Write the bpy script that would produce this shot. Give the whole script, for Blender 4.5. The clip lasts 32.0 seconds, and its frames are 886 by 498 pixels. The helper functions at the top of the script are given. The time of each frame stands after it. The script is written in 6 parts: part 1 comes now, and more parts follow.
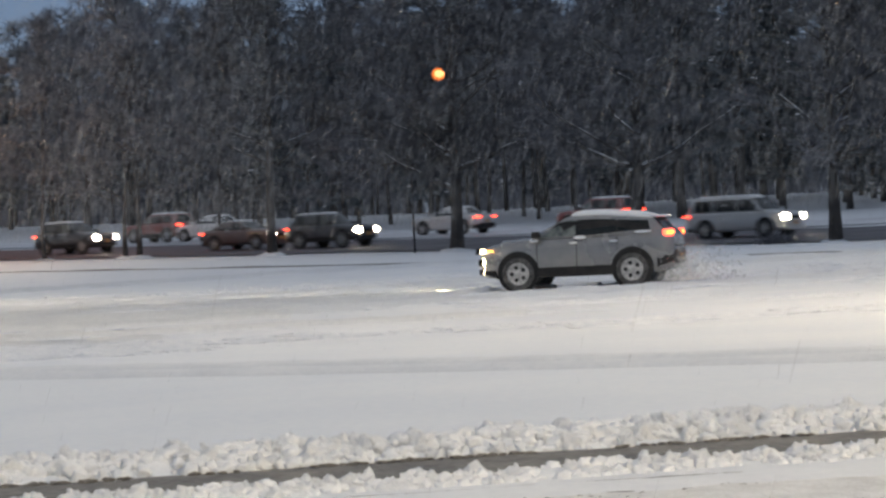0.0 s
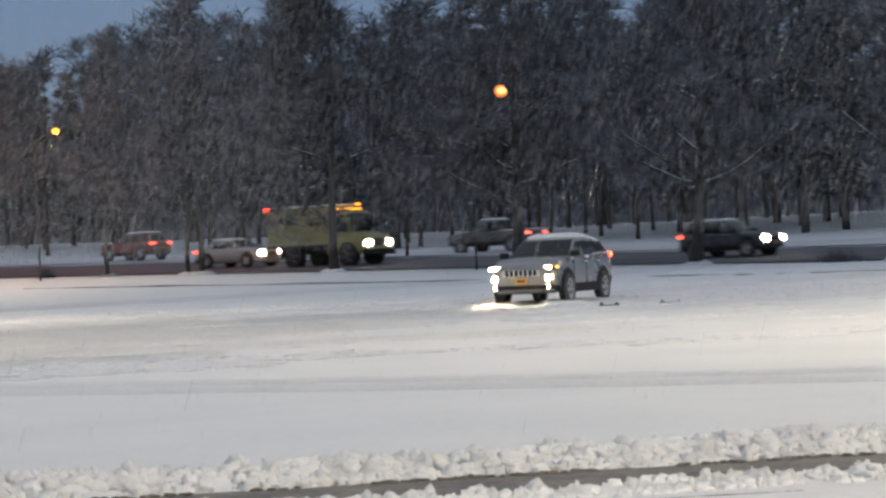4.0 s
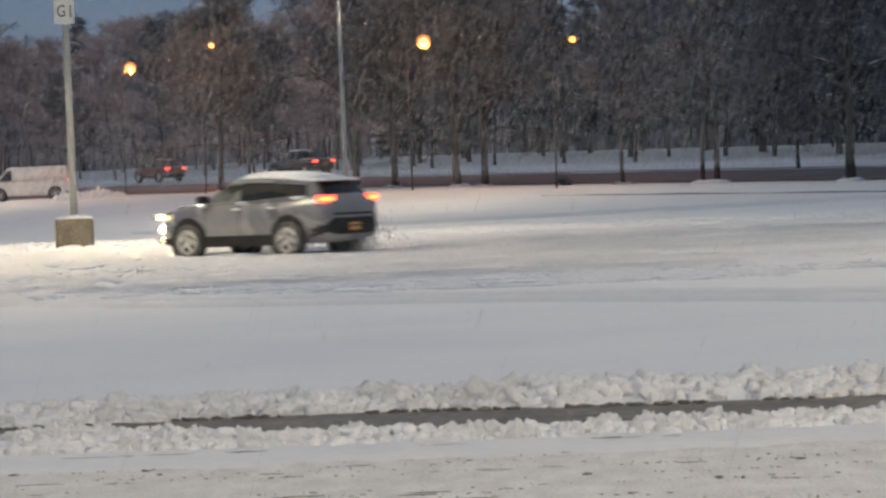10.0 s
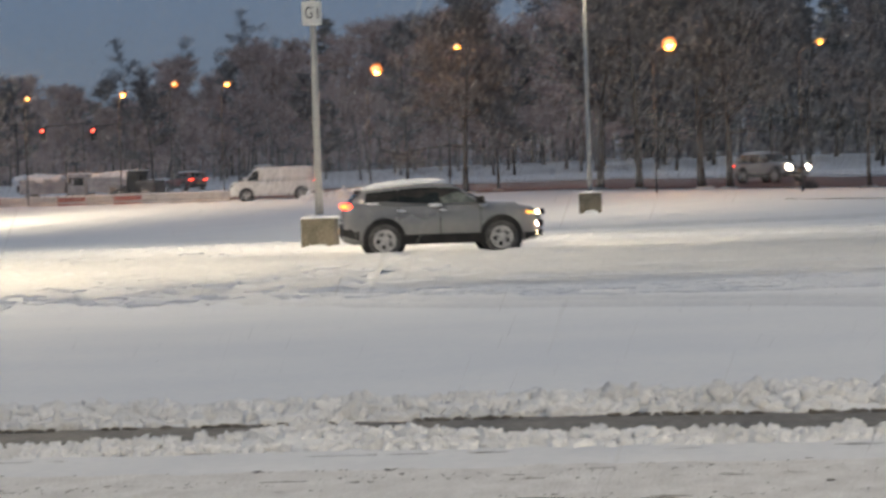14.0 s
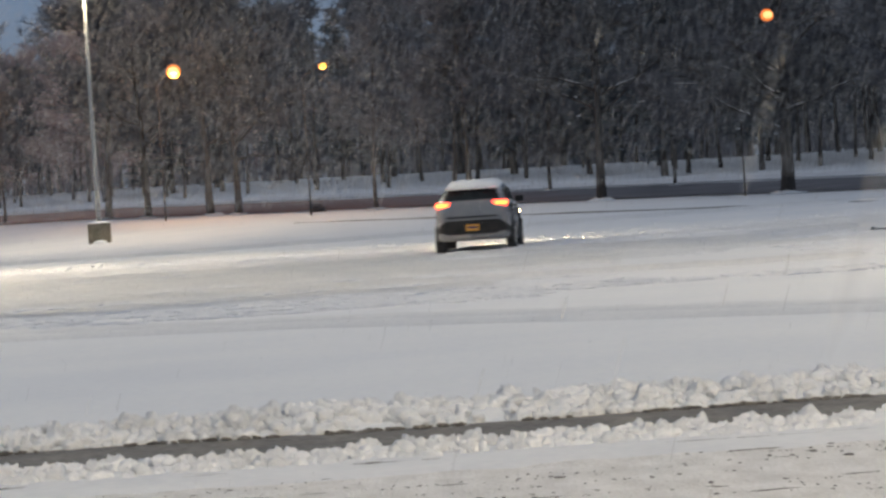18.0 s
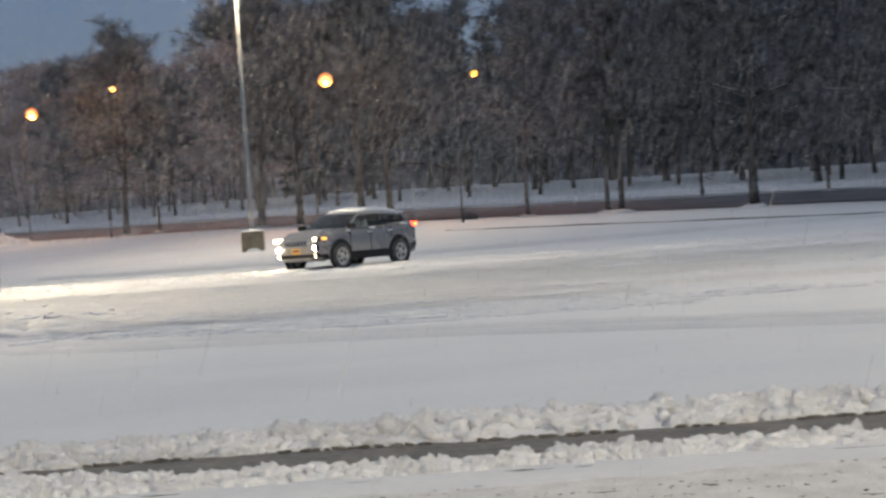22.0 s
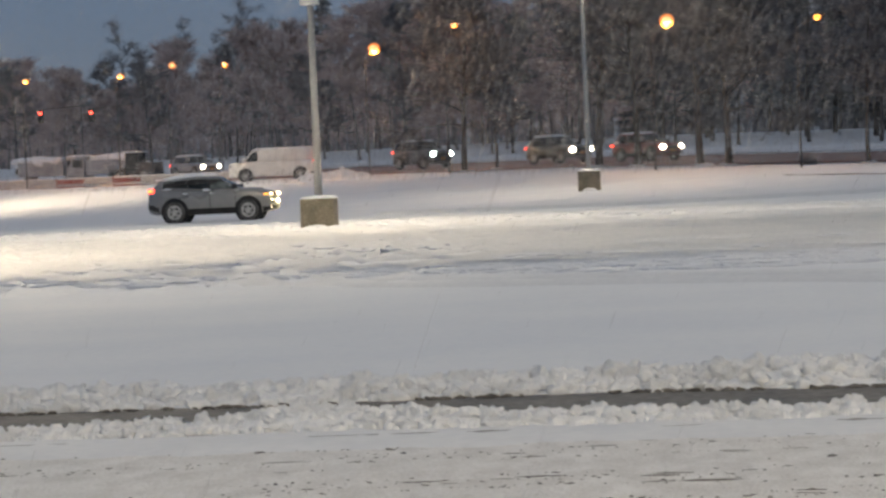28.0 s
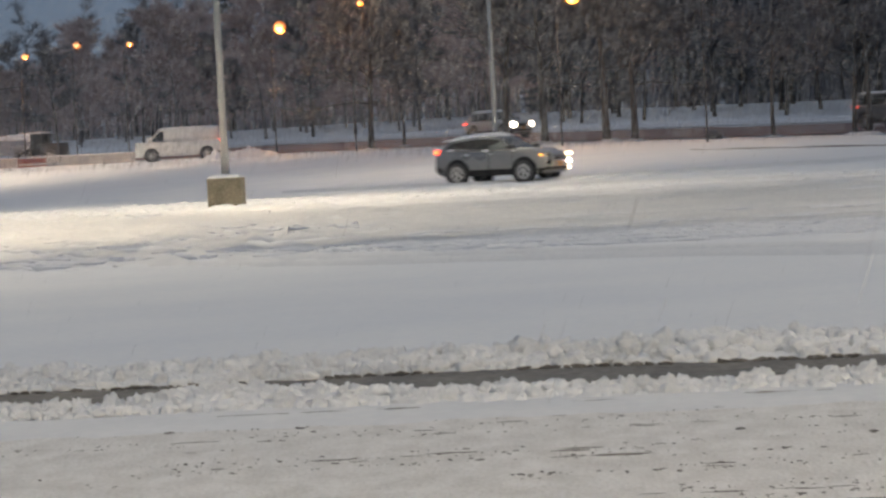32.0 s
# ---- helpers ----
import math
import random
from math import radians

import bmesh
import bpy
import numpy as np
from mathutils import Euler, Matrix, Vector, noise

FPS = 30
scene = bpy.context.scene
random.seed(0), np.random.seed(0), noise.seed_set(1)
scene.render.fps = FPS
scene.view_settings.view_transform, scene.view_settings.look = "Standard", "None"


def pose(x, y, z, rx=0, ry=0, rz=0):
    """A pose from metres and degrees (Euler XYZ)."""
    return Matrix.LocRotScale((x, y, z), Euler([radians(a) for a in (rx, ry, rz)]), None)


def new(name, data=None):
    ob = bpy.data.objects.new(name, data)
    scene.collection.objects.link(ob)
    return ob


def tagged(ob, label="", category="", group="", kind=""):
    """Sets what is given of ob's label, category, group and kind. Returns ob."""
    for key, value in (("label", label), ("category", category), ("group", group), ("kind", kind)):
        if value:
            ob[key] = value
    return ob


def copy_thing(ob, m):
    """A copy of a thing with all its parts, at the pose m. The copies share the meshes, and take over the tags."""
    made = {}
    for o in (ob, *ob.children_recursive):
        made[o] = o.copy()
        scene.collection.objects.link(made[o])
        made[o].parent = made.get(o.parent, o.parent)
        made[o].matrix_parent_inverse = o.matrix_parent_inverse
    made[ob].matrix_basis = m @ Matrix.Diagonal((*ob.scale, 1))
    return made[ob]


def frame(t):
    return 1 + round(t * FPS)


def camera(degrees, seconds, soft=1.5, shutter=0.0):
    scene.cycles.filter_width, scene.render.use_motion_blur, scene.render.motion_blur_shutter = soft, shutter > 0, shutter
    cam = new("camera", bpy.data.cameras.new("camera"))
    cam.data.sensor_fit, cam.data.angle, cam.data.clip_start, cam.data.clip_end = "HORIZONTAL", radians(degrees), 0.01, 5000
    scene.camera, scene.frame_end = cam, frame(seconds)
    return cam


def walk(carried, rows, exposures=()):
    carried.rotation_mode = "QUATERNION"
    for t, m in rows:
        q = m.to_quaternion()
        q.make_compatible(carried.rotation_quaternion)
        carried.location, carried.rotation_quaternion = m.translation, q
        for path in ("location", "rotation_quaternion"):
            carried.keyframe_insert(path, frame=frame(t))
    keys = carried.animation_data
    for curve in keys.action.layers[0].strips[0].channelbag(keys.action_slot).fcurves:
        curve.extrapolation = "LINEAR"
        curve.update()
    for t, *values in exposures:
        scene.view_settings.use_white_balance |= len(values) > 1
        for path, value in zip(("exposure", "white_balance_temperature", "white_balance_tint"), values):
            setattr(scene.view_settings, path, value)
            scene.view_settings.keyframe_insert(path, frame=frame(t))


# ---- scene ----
# A snowy car park at dusk: a grey car slides about on it, traffic passes on the road behind.
EYE = 1.4
cam = camera(18.38, 32.0, soft=2.6, shutter=0.9)
CAMERA_ROWS = [
    (0, -11.43, -0.33, -2.77), (0.5, -11.2, -0.29, -2.82), (1, -11.04, -0.3, -2.85), (1.5, -10.77, -0.2, -2.91),
    (2, -10.48, -0.13, -3.02), (2.5, -10.39, -0.12, -2.9), (4.5, -9.9, 0.14, -2.34), (5, -9.36, 0.08, -2.35),
    (5.5, -9.45, -0.3, -2.42), (6, -9.53, -0.35, -2.24), (6.5, -9.38, -0.32, -2.3), (7, -9.16, -0.37, -2.19),
    (7.4, -8.14, -0.41, -2.57), (7.5, -6.34, -0.37, -3.23), (8, -4.62, -0.56, -3.02), (8.5, -3.71, -1.27, -3.82),
    (9, -0.79, -1.75, -1.92), (9.5, 0.35, -1.41, -2.47), (10, 0.66, -1.38, -2.34), (10.5, 0.7, -1.43, -2.34),
    (11, 0.77, -1.45, -2.33), (11.5, 0.81, -1.43, -2.33), (12, 0.65, -1.33, -2.25), (12.4, 3.71, -0.38, -2.77),
    (12.5, 4.15, -0.24, -2.67), (13, 6.26, -2.45, -2.25), (13.5, 6.19, -1.82, -2.18), (15.5, 3.06, -0.38, -1.93),
    (16, 2.23, 0.01, -2.67), (16.5, -0.51, 0.74, -3.43), (16.6, -1.57, 0.7, -3.74), (16.8, -3.64, 0.01, -3.49),
    (17, -4.54, -0.75, -3.51), (17.2, -4.73, -1.05, -3.5), (17.5, -4.72, -1.11, -3.48), (18, -4.48, -1.09, -3.69),
    (18.5, -4.16, -0.92, -3.78), (19, -3.89, -0.75, -3.88), (19.5, -3.6, -0.7, -3.84), (20, -3.05, -0.72, -3.79),
    (20.5, -2.57, -0.81, -3.77), (21, -2.02, -0.69, -4), (21.4, -1.71, -0.64, -3.98), (21.5, -1.64, -0.64, -3.86),
    (22, -1.32, -0.73, -3.94), (22.5, -0.15, -0.67, -3.93), (23, 0.54, -0.76, -3.55), (23.5, 0.73, -0.81, -3.42),
    (24, 1.97, -0.81, -2.81), (24.4, 6.55, -0.18, -1.4), (24.5, 6.79, -0.27, -1.23), (25, 6.67, -0.68, -1.45),
    (25.5, 6.51, -0.95, -1.48), (27.5, 6.16, -1.59, -2.56), (28, 5.75, -1.59, -2.45), (28.5, 5.42, -1.59, -2.57),
    (29, 5.11, -1.6, -2.75), (29.5, 4.81, -1.63, -2.69), (30, 4.49, -1.66, -2.69), (30.5, 4.32, -1.76, -2.9),
    (31, 4.18, -1.99, -3.14), (31.5, 3.96, -2.17, -3.23), (32, 3.85, -2.15, -3),
]
EXPOSURES = [(0, 0.44), (2, 0.46), (4.6, 0.48), (5.2, 0.48), (5.8, 0.42), (6.4, 0.36), (7, 0.30), (8, 0.40), (8.6, 0.28), (9, 0.18), (11, 0.14), (12, 0.14), (12.5, 0.08), (13, 0.06), (15, 0.12), (16, 0.14), (17, 0.42), (18, 0.3), (23, 0.25), (24, 0.2), (25, 0.08), (28, 0.02), (32, 0.0)]
walk(cam, [(t, pose(0, 0, EYE, 90 + tilt, 0, pan) @ pose(0, 0, 0, 0, 0, roll)) for t, pan, tilt, roll in CAMERA_ROWS],
     exposures=[(t, stops + 0.23, 7020 + 700 * max(0.0, 1 - abs(t - 5.8) / 0.9), 10) for t, stops in EXPOSURES])

# ---- sky and lamps ----
world = bpy.data.worlds.new("dusk_sky")
scene.world = world
world.use_nodes = True
wn, wl = world.node_tree.nodes, world.node_tree.links
wc = wn.new("ShaderNodeTexCoord")
wsep = wn.new("ShaderNodeSeparateXYZ")
wr = wn.new("ShaderNodeValToRGB")
wl.new(wc.outputs["Generated"], wsep.inputs[0])
wl.new(wsep.outputs["Z"], wr.inputs["Fac"])
wl.new(wr.outputs["Color"], wn["Background"].inputs["Color"])
wr.color_ramp.elements[0].position, wr.color_ramp.elements[0].color = 0.0, (0.115, 0.145, 0.19, 1)
wr.color_ramp.elements[1].position, wr.color_ramp.elements[1].color = 1.0, (0.205, 0.238, 0.30, 1)
for place, colour in ((0.05, (0.10, 0.14, 0.205, 1)), (0.10, (0.09, 0.145, 0.245, 1)), (0.2, (0.14, 0.195, 0.295, 1)), (0.45, (0.155, 0.198, 0.275, 1))):
    wr.color_ramp.elements.new(place).color = colour
wn["Background"].inputs["Strength"].default_value = 1.0


def lamp(kind, name, m, energy, colour, size=0.3, spot=150):
    data = bpy.data.lights.new(name, kind)
    data.energy, data.color = energy, colour
    if kind == "SPOT":
        data.spot_size, data.spot_blend, data.shadow_soft_size = radians(spot), 0.5, size
    else:
        data.shadow_soft_size = size
    ob = new(name, data)
    ob.matrix_world = m
    return ob


# ---- the car's way: seconds, x, y, heading ----
SUV_ROWS = [
    (0, 15.98, 62.50, 154.3), (0.4, 15.72, 63.40, 160.7), (0.8, 15.62, 65.20, 173.6), (1.2, 15.55, 67.00, 200),
    (1.6, 15.65, 68.80, 218.5), (2, 15.66, 69.80, 230.0), (2.5, 15.63, 70.10, 235), (4.5, 15.00, 69.20, 239.5),
    (5, 14.35, 67.60, 243.3), (5.5, 13.63, 65.60, 245.5), (6, 12.93, 63.40, 246), (6.5, 11.91, 61.30, 243),
    (7, 10.72, 59.60, 236), (7.5, 8.60, 58.40, 212), (8, 6.82, 57.63, 200.7), (8.4, 4.07, 54.49, 185.7),
    (9, 0.78, 54.04, 170.9), (9.5, -1.97, 55.45, 160.1), (10, -4.33, 57.29, 144.2), (10.4, -5.92, 58.01, 132),
    (10.8, -7.22, 57.77, 119.2), (11.2, -8.37, 58.05, 104.6), (11.6, -9.21, 59.9, 87.7), (12, -9.91, 62.33, 72.4),
    (12.4, -10.44, 64.62, 49.5), (12.8, -9.6, 65.5, 28.0), (13, -9.45, 64.4, 20.5), (13.5, -8.19, 63.63, 13.8),
    (15.5, -0.43, 63.64, -0.3), (16, 1.9, 65.32, 7), (16.5, 3.87, 67.85, 23.2), (17, 5.14, 69.27, 44),
    (17.5, 5.86, 69.01, 62.3), (18, 6.36, 68.8, 80.3), (18.5, 6.55, 70.01, 102.6), (19, 6.38, 72.58, 124.2),
    (19.5, 5.66, 74.95, 142.2), (20, 4.51, 76, 176.1), (20.5, 3.21, 77.15, 192.8), (21, 1.91, 79.57, 222.4),
    (21.5, 0.49, 81.92, 229.5), (22, -0.97, 82.83, 229.8), (22.5, -2.56, 82.66, 227.4), (23, -4.11, 81.44, 220.5),
    (23.5, -6.04, 81.43, 194.1), (24, -8.78, 84.13, 176.4), (24.4, -11.08, 87.22, 157.7), (24.7, -12.72, 89.7, 144.1),
    (25, -14.5, 91.28, 130.4), (25.5, -16.19, 90.04, 106.7), (27.5, -18.38, 96.52, 12.2), (28, -18.39, 99.46, 2.7),
    (28.5, -18.18, 102.15, -4.8), (29, -17.41, 103.4, -23.1), (29.5, -16.07, 102.18, -23.8), (30, -14.39, 101.24, -12.1),
    (30.5, -12.3, 101.25, -4.5), (31, -9.61, 99.49, -3.8), (31.5, -6.91, 98.14, -9), (32, -4.28, 97.63, -26.5),
]


# ---- the lie of the land ----
def smooth(u):
    u = min(1.0, max(0.0, u))
    return u * u * (3 - 2 * u)


def road_q(x, y):
    """Metres beyond the near edge of the road; negative on the car park's side."""
    return (y + 1.12 * x - 146) / 1.5015


def ground_z(x, y):
    q = road_q(x, y)
    edge = 1.15 - 0.024 * min(44.0, max(-8.0, x)) + 0.004 * max(0.0, min(60.0, -8.0 - x))
    if q <= 0:
        return edge * smooth((q + 36) / 36)
    return edge + 0.036 * min(q, 30) + 0.05 * max(0.0, min(q, 62) - 30) + 0.012 * max(0.0, min(q, 260) - 62)


def lane(s, y0, off=0.0):
    """A point s metres along a lane of the road (rightwards positive)."""
    return s * 0.666 + off * 0.746, y0 - s * 0.746 + off * 0.666


# ---- materials ----
def material(name, a, b=None, rough=0.6, metal=0.0, scale=3.0, fine=40.0, bump=0.0, glow=None, power=0.0, spread=0.0, clear=0.0, per=0.0, stretch=None):
    m = bpy.data.materials.new(name)
    m.use_nodes = True
    nodes, links = m.node_tree.nodes, m.node_tree.links
    p = nodes["Principled BSDF"]
    p.inputs["Roughness"].default_value, p.inputs["Metallic"].default_value = rough, metal
    p.inputs["Base Color"].default_value = (*a, 1)
    if clear:
        p.inputs["Coat Weight"].default_value, p.inputs["Coat Roughness"].default_value = clear, 0.15
    if glow:
        p.inputs["Emission Color"].default_value, p.inputs["Emission Strength"].default_value = (*glow, 1), power
        return m
    if b is None:
        return m
    tc = nodes.new("ShaderNodeTexCoord")
    n1, n2 = nodes.new("ShaderNodeTexNoise"), nodes.new("ShaderNodeTexNoise")
    n1.inputs["Scale"].default_value, n2.inputs["Scale"].default_value = scale, fine
    n1.inputs["Detail"].default_value, n2.inputs["Detail"].default_value = 5, 3
    vec = tc.outputs["Object"]
    if stretch:
        mp = nodes.new("ShaderNodeMapping")
        mp.inputs["Scale"].default_value = stretch
        links.new(vec, mp.inputs["Vector"])
        vec = mp.outputs[0]
    links.new(vec, n1.inputs["Vector"])
    links.new(vec, n2.inputs["Vector"])
    mix = nodes.new("ShaderNodeMath")
    mix.operation = "MULTIPLY_ADD"
    mix.inputs[1].default_value = 0.45
    links.new(n2.outputs["Fac"], mix.inputs[0])
    half = nodes.new("ShaderNodeMath")
    half.operation = "MULTIPLY"
    half.inputs[1].default_value = 0.55
    links.new(n1.outputs["Fac"], half.inputs[0])
    links.new(half.outputs[0], mix.inputs[2])
    ramp = nodes.new("ShaderNodeValToRGB")
    ramp.color_ramp.elements[0].position, ramp.color_ramp.elements[0].color = 0.38, (*a, 1)
    ramp.color_ramp.elements[1].position, ramp.color_ramp.elements[1].color = 0.62, (*b, 1)
    links.new(mix.outputs[0], ramp.inputs["Fac"])
    out = ramp.outputs["Color"]
    if per:
        info = nodes.new("ShaderNodeObjectInfo")
        hsv = nodes.new("ShaderNodeHueSaturation")
        rng = nodes.new("ShaderNodeMapRange")
        rng.inputs["To Min"].default_value, rng.inputs["To Max"].default_value = 1 - per, 1 + per
        links.new(info.outputs["Random"], rng.inputs["Value"])
        links.new(rng.outputs[0], hsv.inputs["Value"])
        links.new(out, hsv.inputs["Color"])
        out = hsv.outputs["Color"]
    links.new(out, p.inputs["Base Color"])
    if spread:
        rr = nodes.new("ShaderNodeMapRange")
        rr.inputs["To Min"].default_value, rr.inputs["To Max"].default_value = rough - spread, rough + spread
        links.new(n1.outputs["Fac"], rr.inputs["Value"])
        links.new(rr.outputs[0], p.inputs["Roughness"])
    if bump:
        bn = nodes.new("ShaderNodeBump")
        bn.inputs["Strength"].default_value, bn.inputs["Distance"].default_value = bump, 0.05
        links.new(mix.outputs[0], bn.inputs["Height"])
        links.new(bn.outputs[0], p.inputs["Normal"])
    return m


SNOW = material("snow", (0.80, 0.82, 0.85), (0.87, 0.88, 0.89), 0.75, scale=0.35, fine=9.0, bump=0.35)
SNOW_LUMP = material("snow_lumps", (0.76, 0.78, 0.81), (0.88, 0.89, 0.90), 0.8, scale=5.0, fine=30.0, bump=0.5)
SNOW_ROAD = material("packed_snow", (0.66, 0.65, 0.63), (0.85, 0.845, 0.835), 0.7, scale=2.6, fine=24.0, bump=1.0, stretch=(2.0, 1, 1))
SLUSH = material("road_slush", (0.16, 0.085, 0.07), (0.30, 0.175, 0.15), 0.8, scale=0.25, fine=3.0, bump=0.4, spread=0.1)


def unlit_towards(mat, a, b, x0, x1):
    """From x0 to x1 the painted colour darkens to that of road no lamp lights."""
    nodes, links = mat.node_tree.nodes, mat.node_tree.links
    p = nodes["Principled BSDF"]
    old = p.inputs["Base Color"].links[0].from_socket
    tc, sep, blotch = nodes.new("ShaderNodeTexCoord"), nodes.new("ShaderNodeSeparateXYZ"), nodes.new("ShaderNodeTexNoise")
    blotch.inputs["Scale"].default_value, blotch.inputs["Detail"].default_value = 0.35, 4
    links.new(tc.outputs["Object"], sep.inputs[0])
    links.new(tc.outputs["Object"], blotch.inputs["Vector"])
    wob = nodes.new("ShaderNodeMath")
    wob.operation = "MULTIPLY_ADD"
    wob.inputs[1].default_value = 6.0
    links.new(blotch.outputs["Fac"], wob.inputs[0])
    links.new(sep.outputs["X"], wob.inputs[2])
    rng = nodes.new("ShaderNodeMapRange")
    rng.inputs["From Min"].default_value, rng.inputs["From Max"].default_value = x0 + 3, x1 + 3
    links.new(wob.outputs[0], rng.inputs["Value"])
    # Painted tones of the road where no lamp glow falls.
    wet = nodes.new("ShaderNodeValToRGB")
    wet.color_ramp.elements[0].position, wet.color_ramp.elements[0].color = 0.35, (*a, 1)
    wet.color_ramp.elements[1].position, wet.color_ramp.elements[1].color = 0.65, (*b, 1)
    links.new(blotch.outputs["Fac"], wet.inputs["Fac"])
    mix = nodes.new("ShaderNodeMix")
    mix.data_type = "RGBA"
    links.new(rng.outputs[0], mix.inputs["Factor"])
    links.new(old, mix.inputs[6])
    links.new(wet.outputs["Color"], mix.inputs[7])
    links.new(mix.outputs[2], p.inputs["Base Color"])


# Lamp-lit red-brown and unlit blue-grey are painted along the road.
unlit_towards(SLUSH, (0.08, 0.08, 0.094), (0.155, 0.15, 0.165), 7.0, 19.0)
ROAD_SNOW = material("dirty_road_snow", (0.62, 0.62, 0.64), (0.76, 0.76, 0.78), 0.75, scale=0.4, fine=4.0, bump=0.4)
ASPHALT = material("wet_asphalt", (0.085, 0.075, 0.066), (0.25, 0.23, 0.20), 0.6, scale=2.5, fine=16.0, bump=0.5, spread=0.2)
CLOD = material("dirty_slush", (0.09, 0.083, 0.075), (0.25, 0.24, 0.22), 0.6, scale=6, fine=40, bump=0.4)
BARK = material("bark", (0.026, 0.023, 0.022), (0.062, 0.056, 0.054), 0.9, scale=2.0, fine=18.0, bump=0.6, per=0.3)
# Snow dusting, with snowfall haze and blue skylight put into the colours.
TWIG = material("dusted_hazed_twigs", (0.125, 0.128, 0.143), (0.19, 0.194, 0.214), 0.9, scale=0.3, fine=2.0, per=0.22)
# Lighter and browner: haze and orange lamp glow painted into the colour.
HAZED_TWIG = material("hazed_lamplit_twigs", (0.46, 0.355, 0.325), (0.60, 0.475, 0.44), 0.9, scale=0.3, fine=2.0, per=0.2)
NEEDLE = material("dusted_hazed_needles", (0.10, 0.118, 0.13), (0.15, 0.175, 0.192), 0.85, scale=0.4, fine=3.0, per=0.25)
# Bark paled by the same painted haze.
HAZED_BARK = material("hazed_bark", (0.12, 0.105, 0.10), (0.24, 0.222, 0.215), 0.9, scale=2.0, fine=14.0, bump=0.4, per=0.25)
CONCRETE = material("old_concrete", (0.15, 0.13, 0.09), (0.29, 0.25, 0.18), 0.85, scale=2.2, fine=20.0, bump=0.6)
STEEL = material("galvanised_steel", (0.30, 0.305, 0.30), (0.40, 0.405, 0.40), 0.6, 0.3, scale=1.2, fine=15, spread=0.1)
GLASS = material("car_glass", (0.008, 0.011, 0.012), (0.02, 0.024, 0.026), 0.14, scale=1.5, fine=12)
# Opaque: the panes' reflection and view through are put into the colour.
PALE_GLASS = material("pale_car_glass", (0.075, 0.09, 0.085), (0.20, 0.215, 0.20), 0.12, scale=2.2, fine=9)
GLASS.node_tree.nodes["Principled BSDF"].inputs["Specular IOR Level"].default_value = 0.22
BLACK = material("black_plastic", (0.012, 0.012, 0.013), (0.035, 0.034, 0.033), 0.6, scale=3, fine=30)
BLACK.node_tree.nodes["Principled BSDF"].inputs["Specular IOR Level"].default_value = 0.2
RUBBER = material("tyre_rubber", (0.02, 0.02, 0.02), (0.13, 0.13, 0.13), 0.85, scale=6, fine=30)
SNOWY_DISC = material("snow_packed_steel", (0.2, 0.2, 0.2), (0.5, 0.5, 0.5), 0.8, scale=5, fine=24)
RIM = material("snowy_alloy", (0.30, 0.30, 0.30), (0.66, 0.66, 0.65), 0.5, 0.1, scale=7, fine=30)
CHROME = material("chrome", (0.62, 0.62, 0.62), None, 0.2, 1.0)
HEAD = material("headlight_glow", (1, 0.95, 0.85), glow=(1.0, 0.78, 0.46), power=1950)
HEAD_SLIM = material("slim_headlight_glow", (1, 0.95, 0.85), glow=(1.0, 0.80, 0.50), power=9)
HEAD_FAR = material("headlight_far_glow", (1, 0.95, 0.85), glow=(1.0, 0.90, 0.72), power=30)
HEAD_COOL = material("cool_headlight_glow", (1, 0.95, 0.85), glow=(0.72, 1.0, 0.98), power=30)
CUP = material("dead_black_lamp_cup", (0.0006, 0.0006, 0.0006), None, 1.0)
CUP.node_tree.nodes["Principled BSDF"].inputs["Specular IOR Level"].default_value = 0.0
AMBER = material("amber_glow", (0.9, 0.4, 0.05), glow=(1.0, 0.38, 0.025), power=1.6)
AMBER_DIM = material("amber_side_glow", (0.9, 0.4, 0.05), glow=(1.0, 0.42, 0.06), power=2.5)
TAIL = material("tail_light_glow", (0.6, 0.02, 0.02), glow=(1.0, 0.06, 0.03), power=5)
TAIL_HOT = material("tail_light_core_glow", (0.8, 0.2, 0.02), glow=(1.0, 0.17, 0.035), power=4.5)
SODIUM = material("sodium_lamp_glow", (1, 0.6, 0.2), glow=(1.0, 0.50, 0.03), power=1.2)
SODIUM_WARM = material("pale_sodium_glow", (1, 0.7, 0.4), glow=(1.0, 0.46, 0.15), power=1.3)
SODIUM_HALO = material("sodium_halo_glow", (1, 0.5, 0.1), glow=(1.0, 0.19, 0.03), power=0.5)
LED = material("white_lamp_glow", (1, 1, 0.9), glow=(1.0, 0.97, 0.86), power=20)
GREEN_ON = material("green_signal_glow", (0.1, 0.9, 0.5), glow=(0.05, 0.9, 0.45), power=3)
RED_ON = material("red_signal_glow", (0.9, 0.05, 0.03), glow=(1.0, 0.08, 0.05), power=5)
WHITE_PAINT = material("white_paint", (0.60, 0.60, 0.60), (0.74, 0.74, 0.73), 0.45, scale=1.2, fine=14, clear=0.3)
GREY_TRUCK = material("dull_grey_truck_paint", (0.19, 0.205, 0.23), (0.42, 0.44, 0.47), 0.7, scale=0.9, fine=7)
BARRIER_WHITE = material("dirty_white_plastic", (0.34, 0.33, 0.33), (0.52, 0.51, 0.50), 0.6, scale=1.6, fine=14)
RED_BAND = material("faded_red_paint", (0.26, 0.07, 0.055), (0.34, 0.13, 0.11), 0.7, scale=2, fine=16)
PLATE = material("yellow_plate", (0.62, 0.30, 0.05), None, 0.4)
PLATE_MARK = material("plate_marks", (0.05, 0.05, 0.10), None, 0.5)
DARK_STEEL = material("weathered_dark_steel", (0.03, 0.03, 0.034), (0.055, 0.055, 0.06), 0.8, scale=2, fine=14)
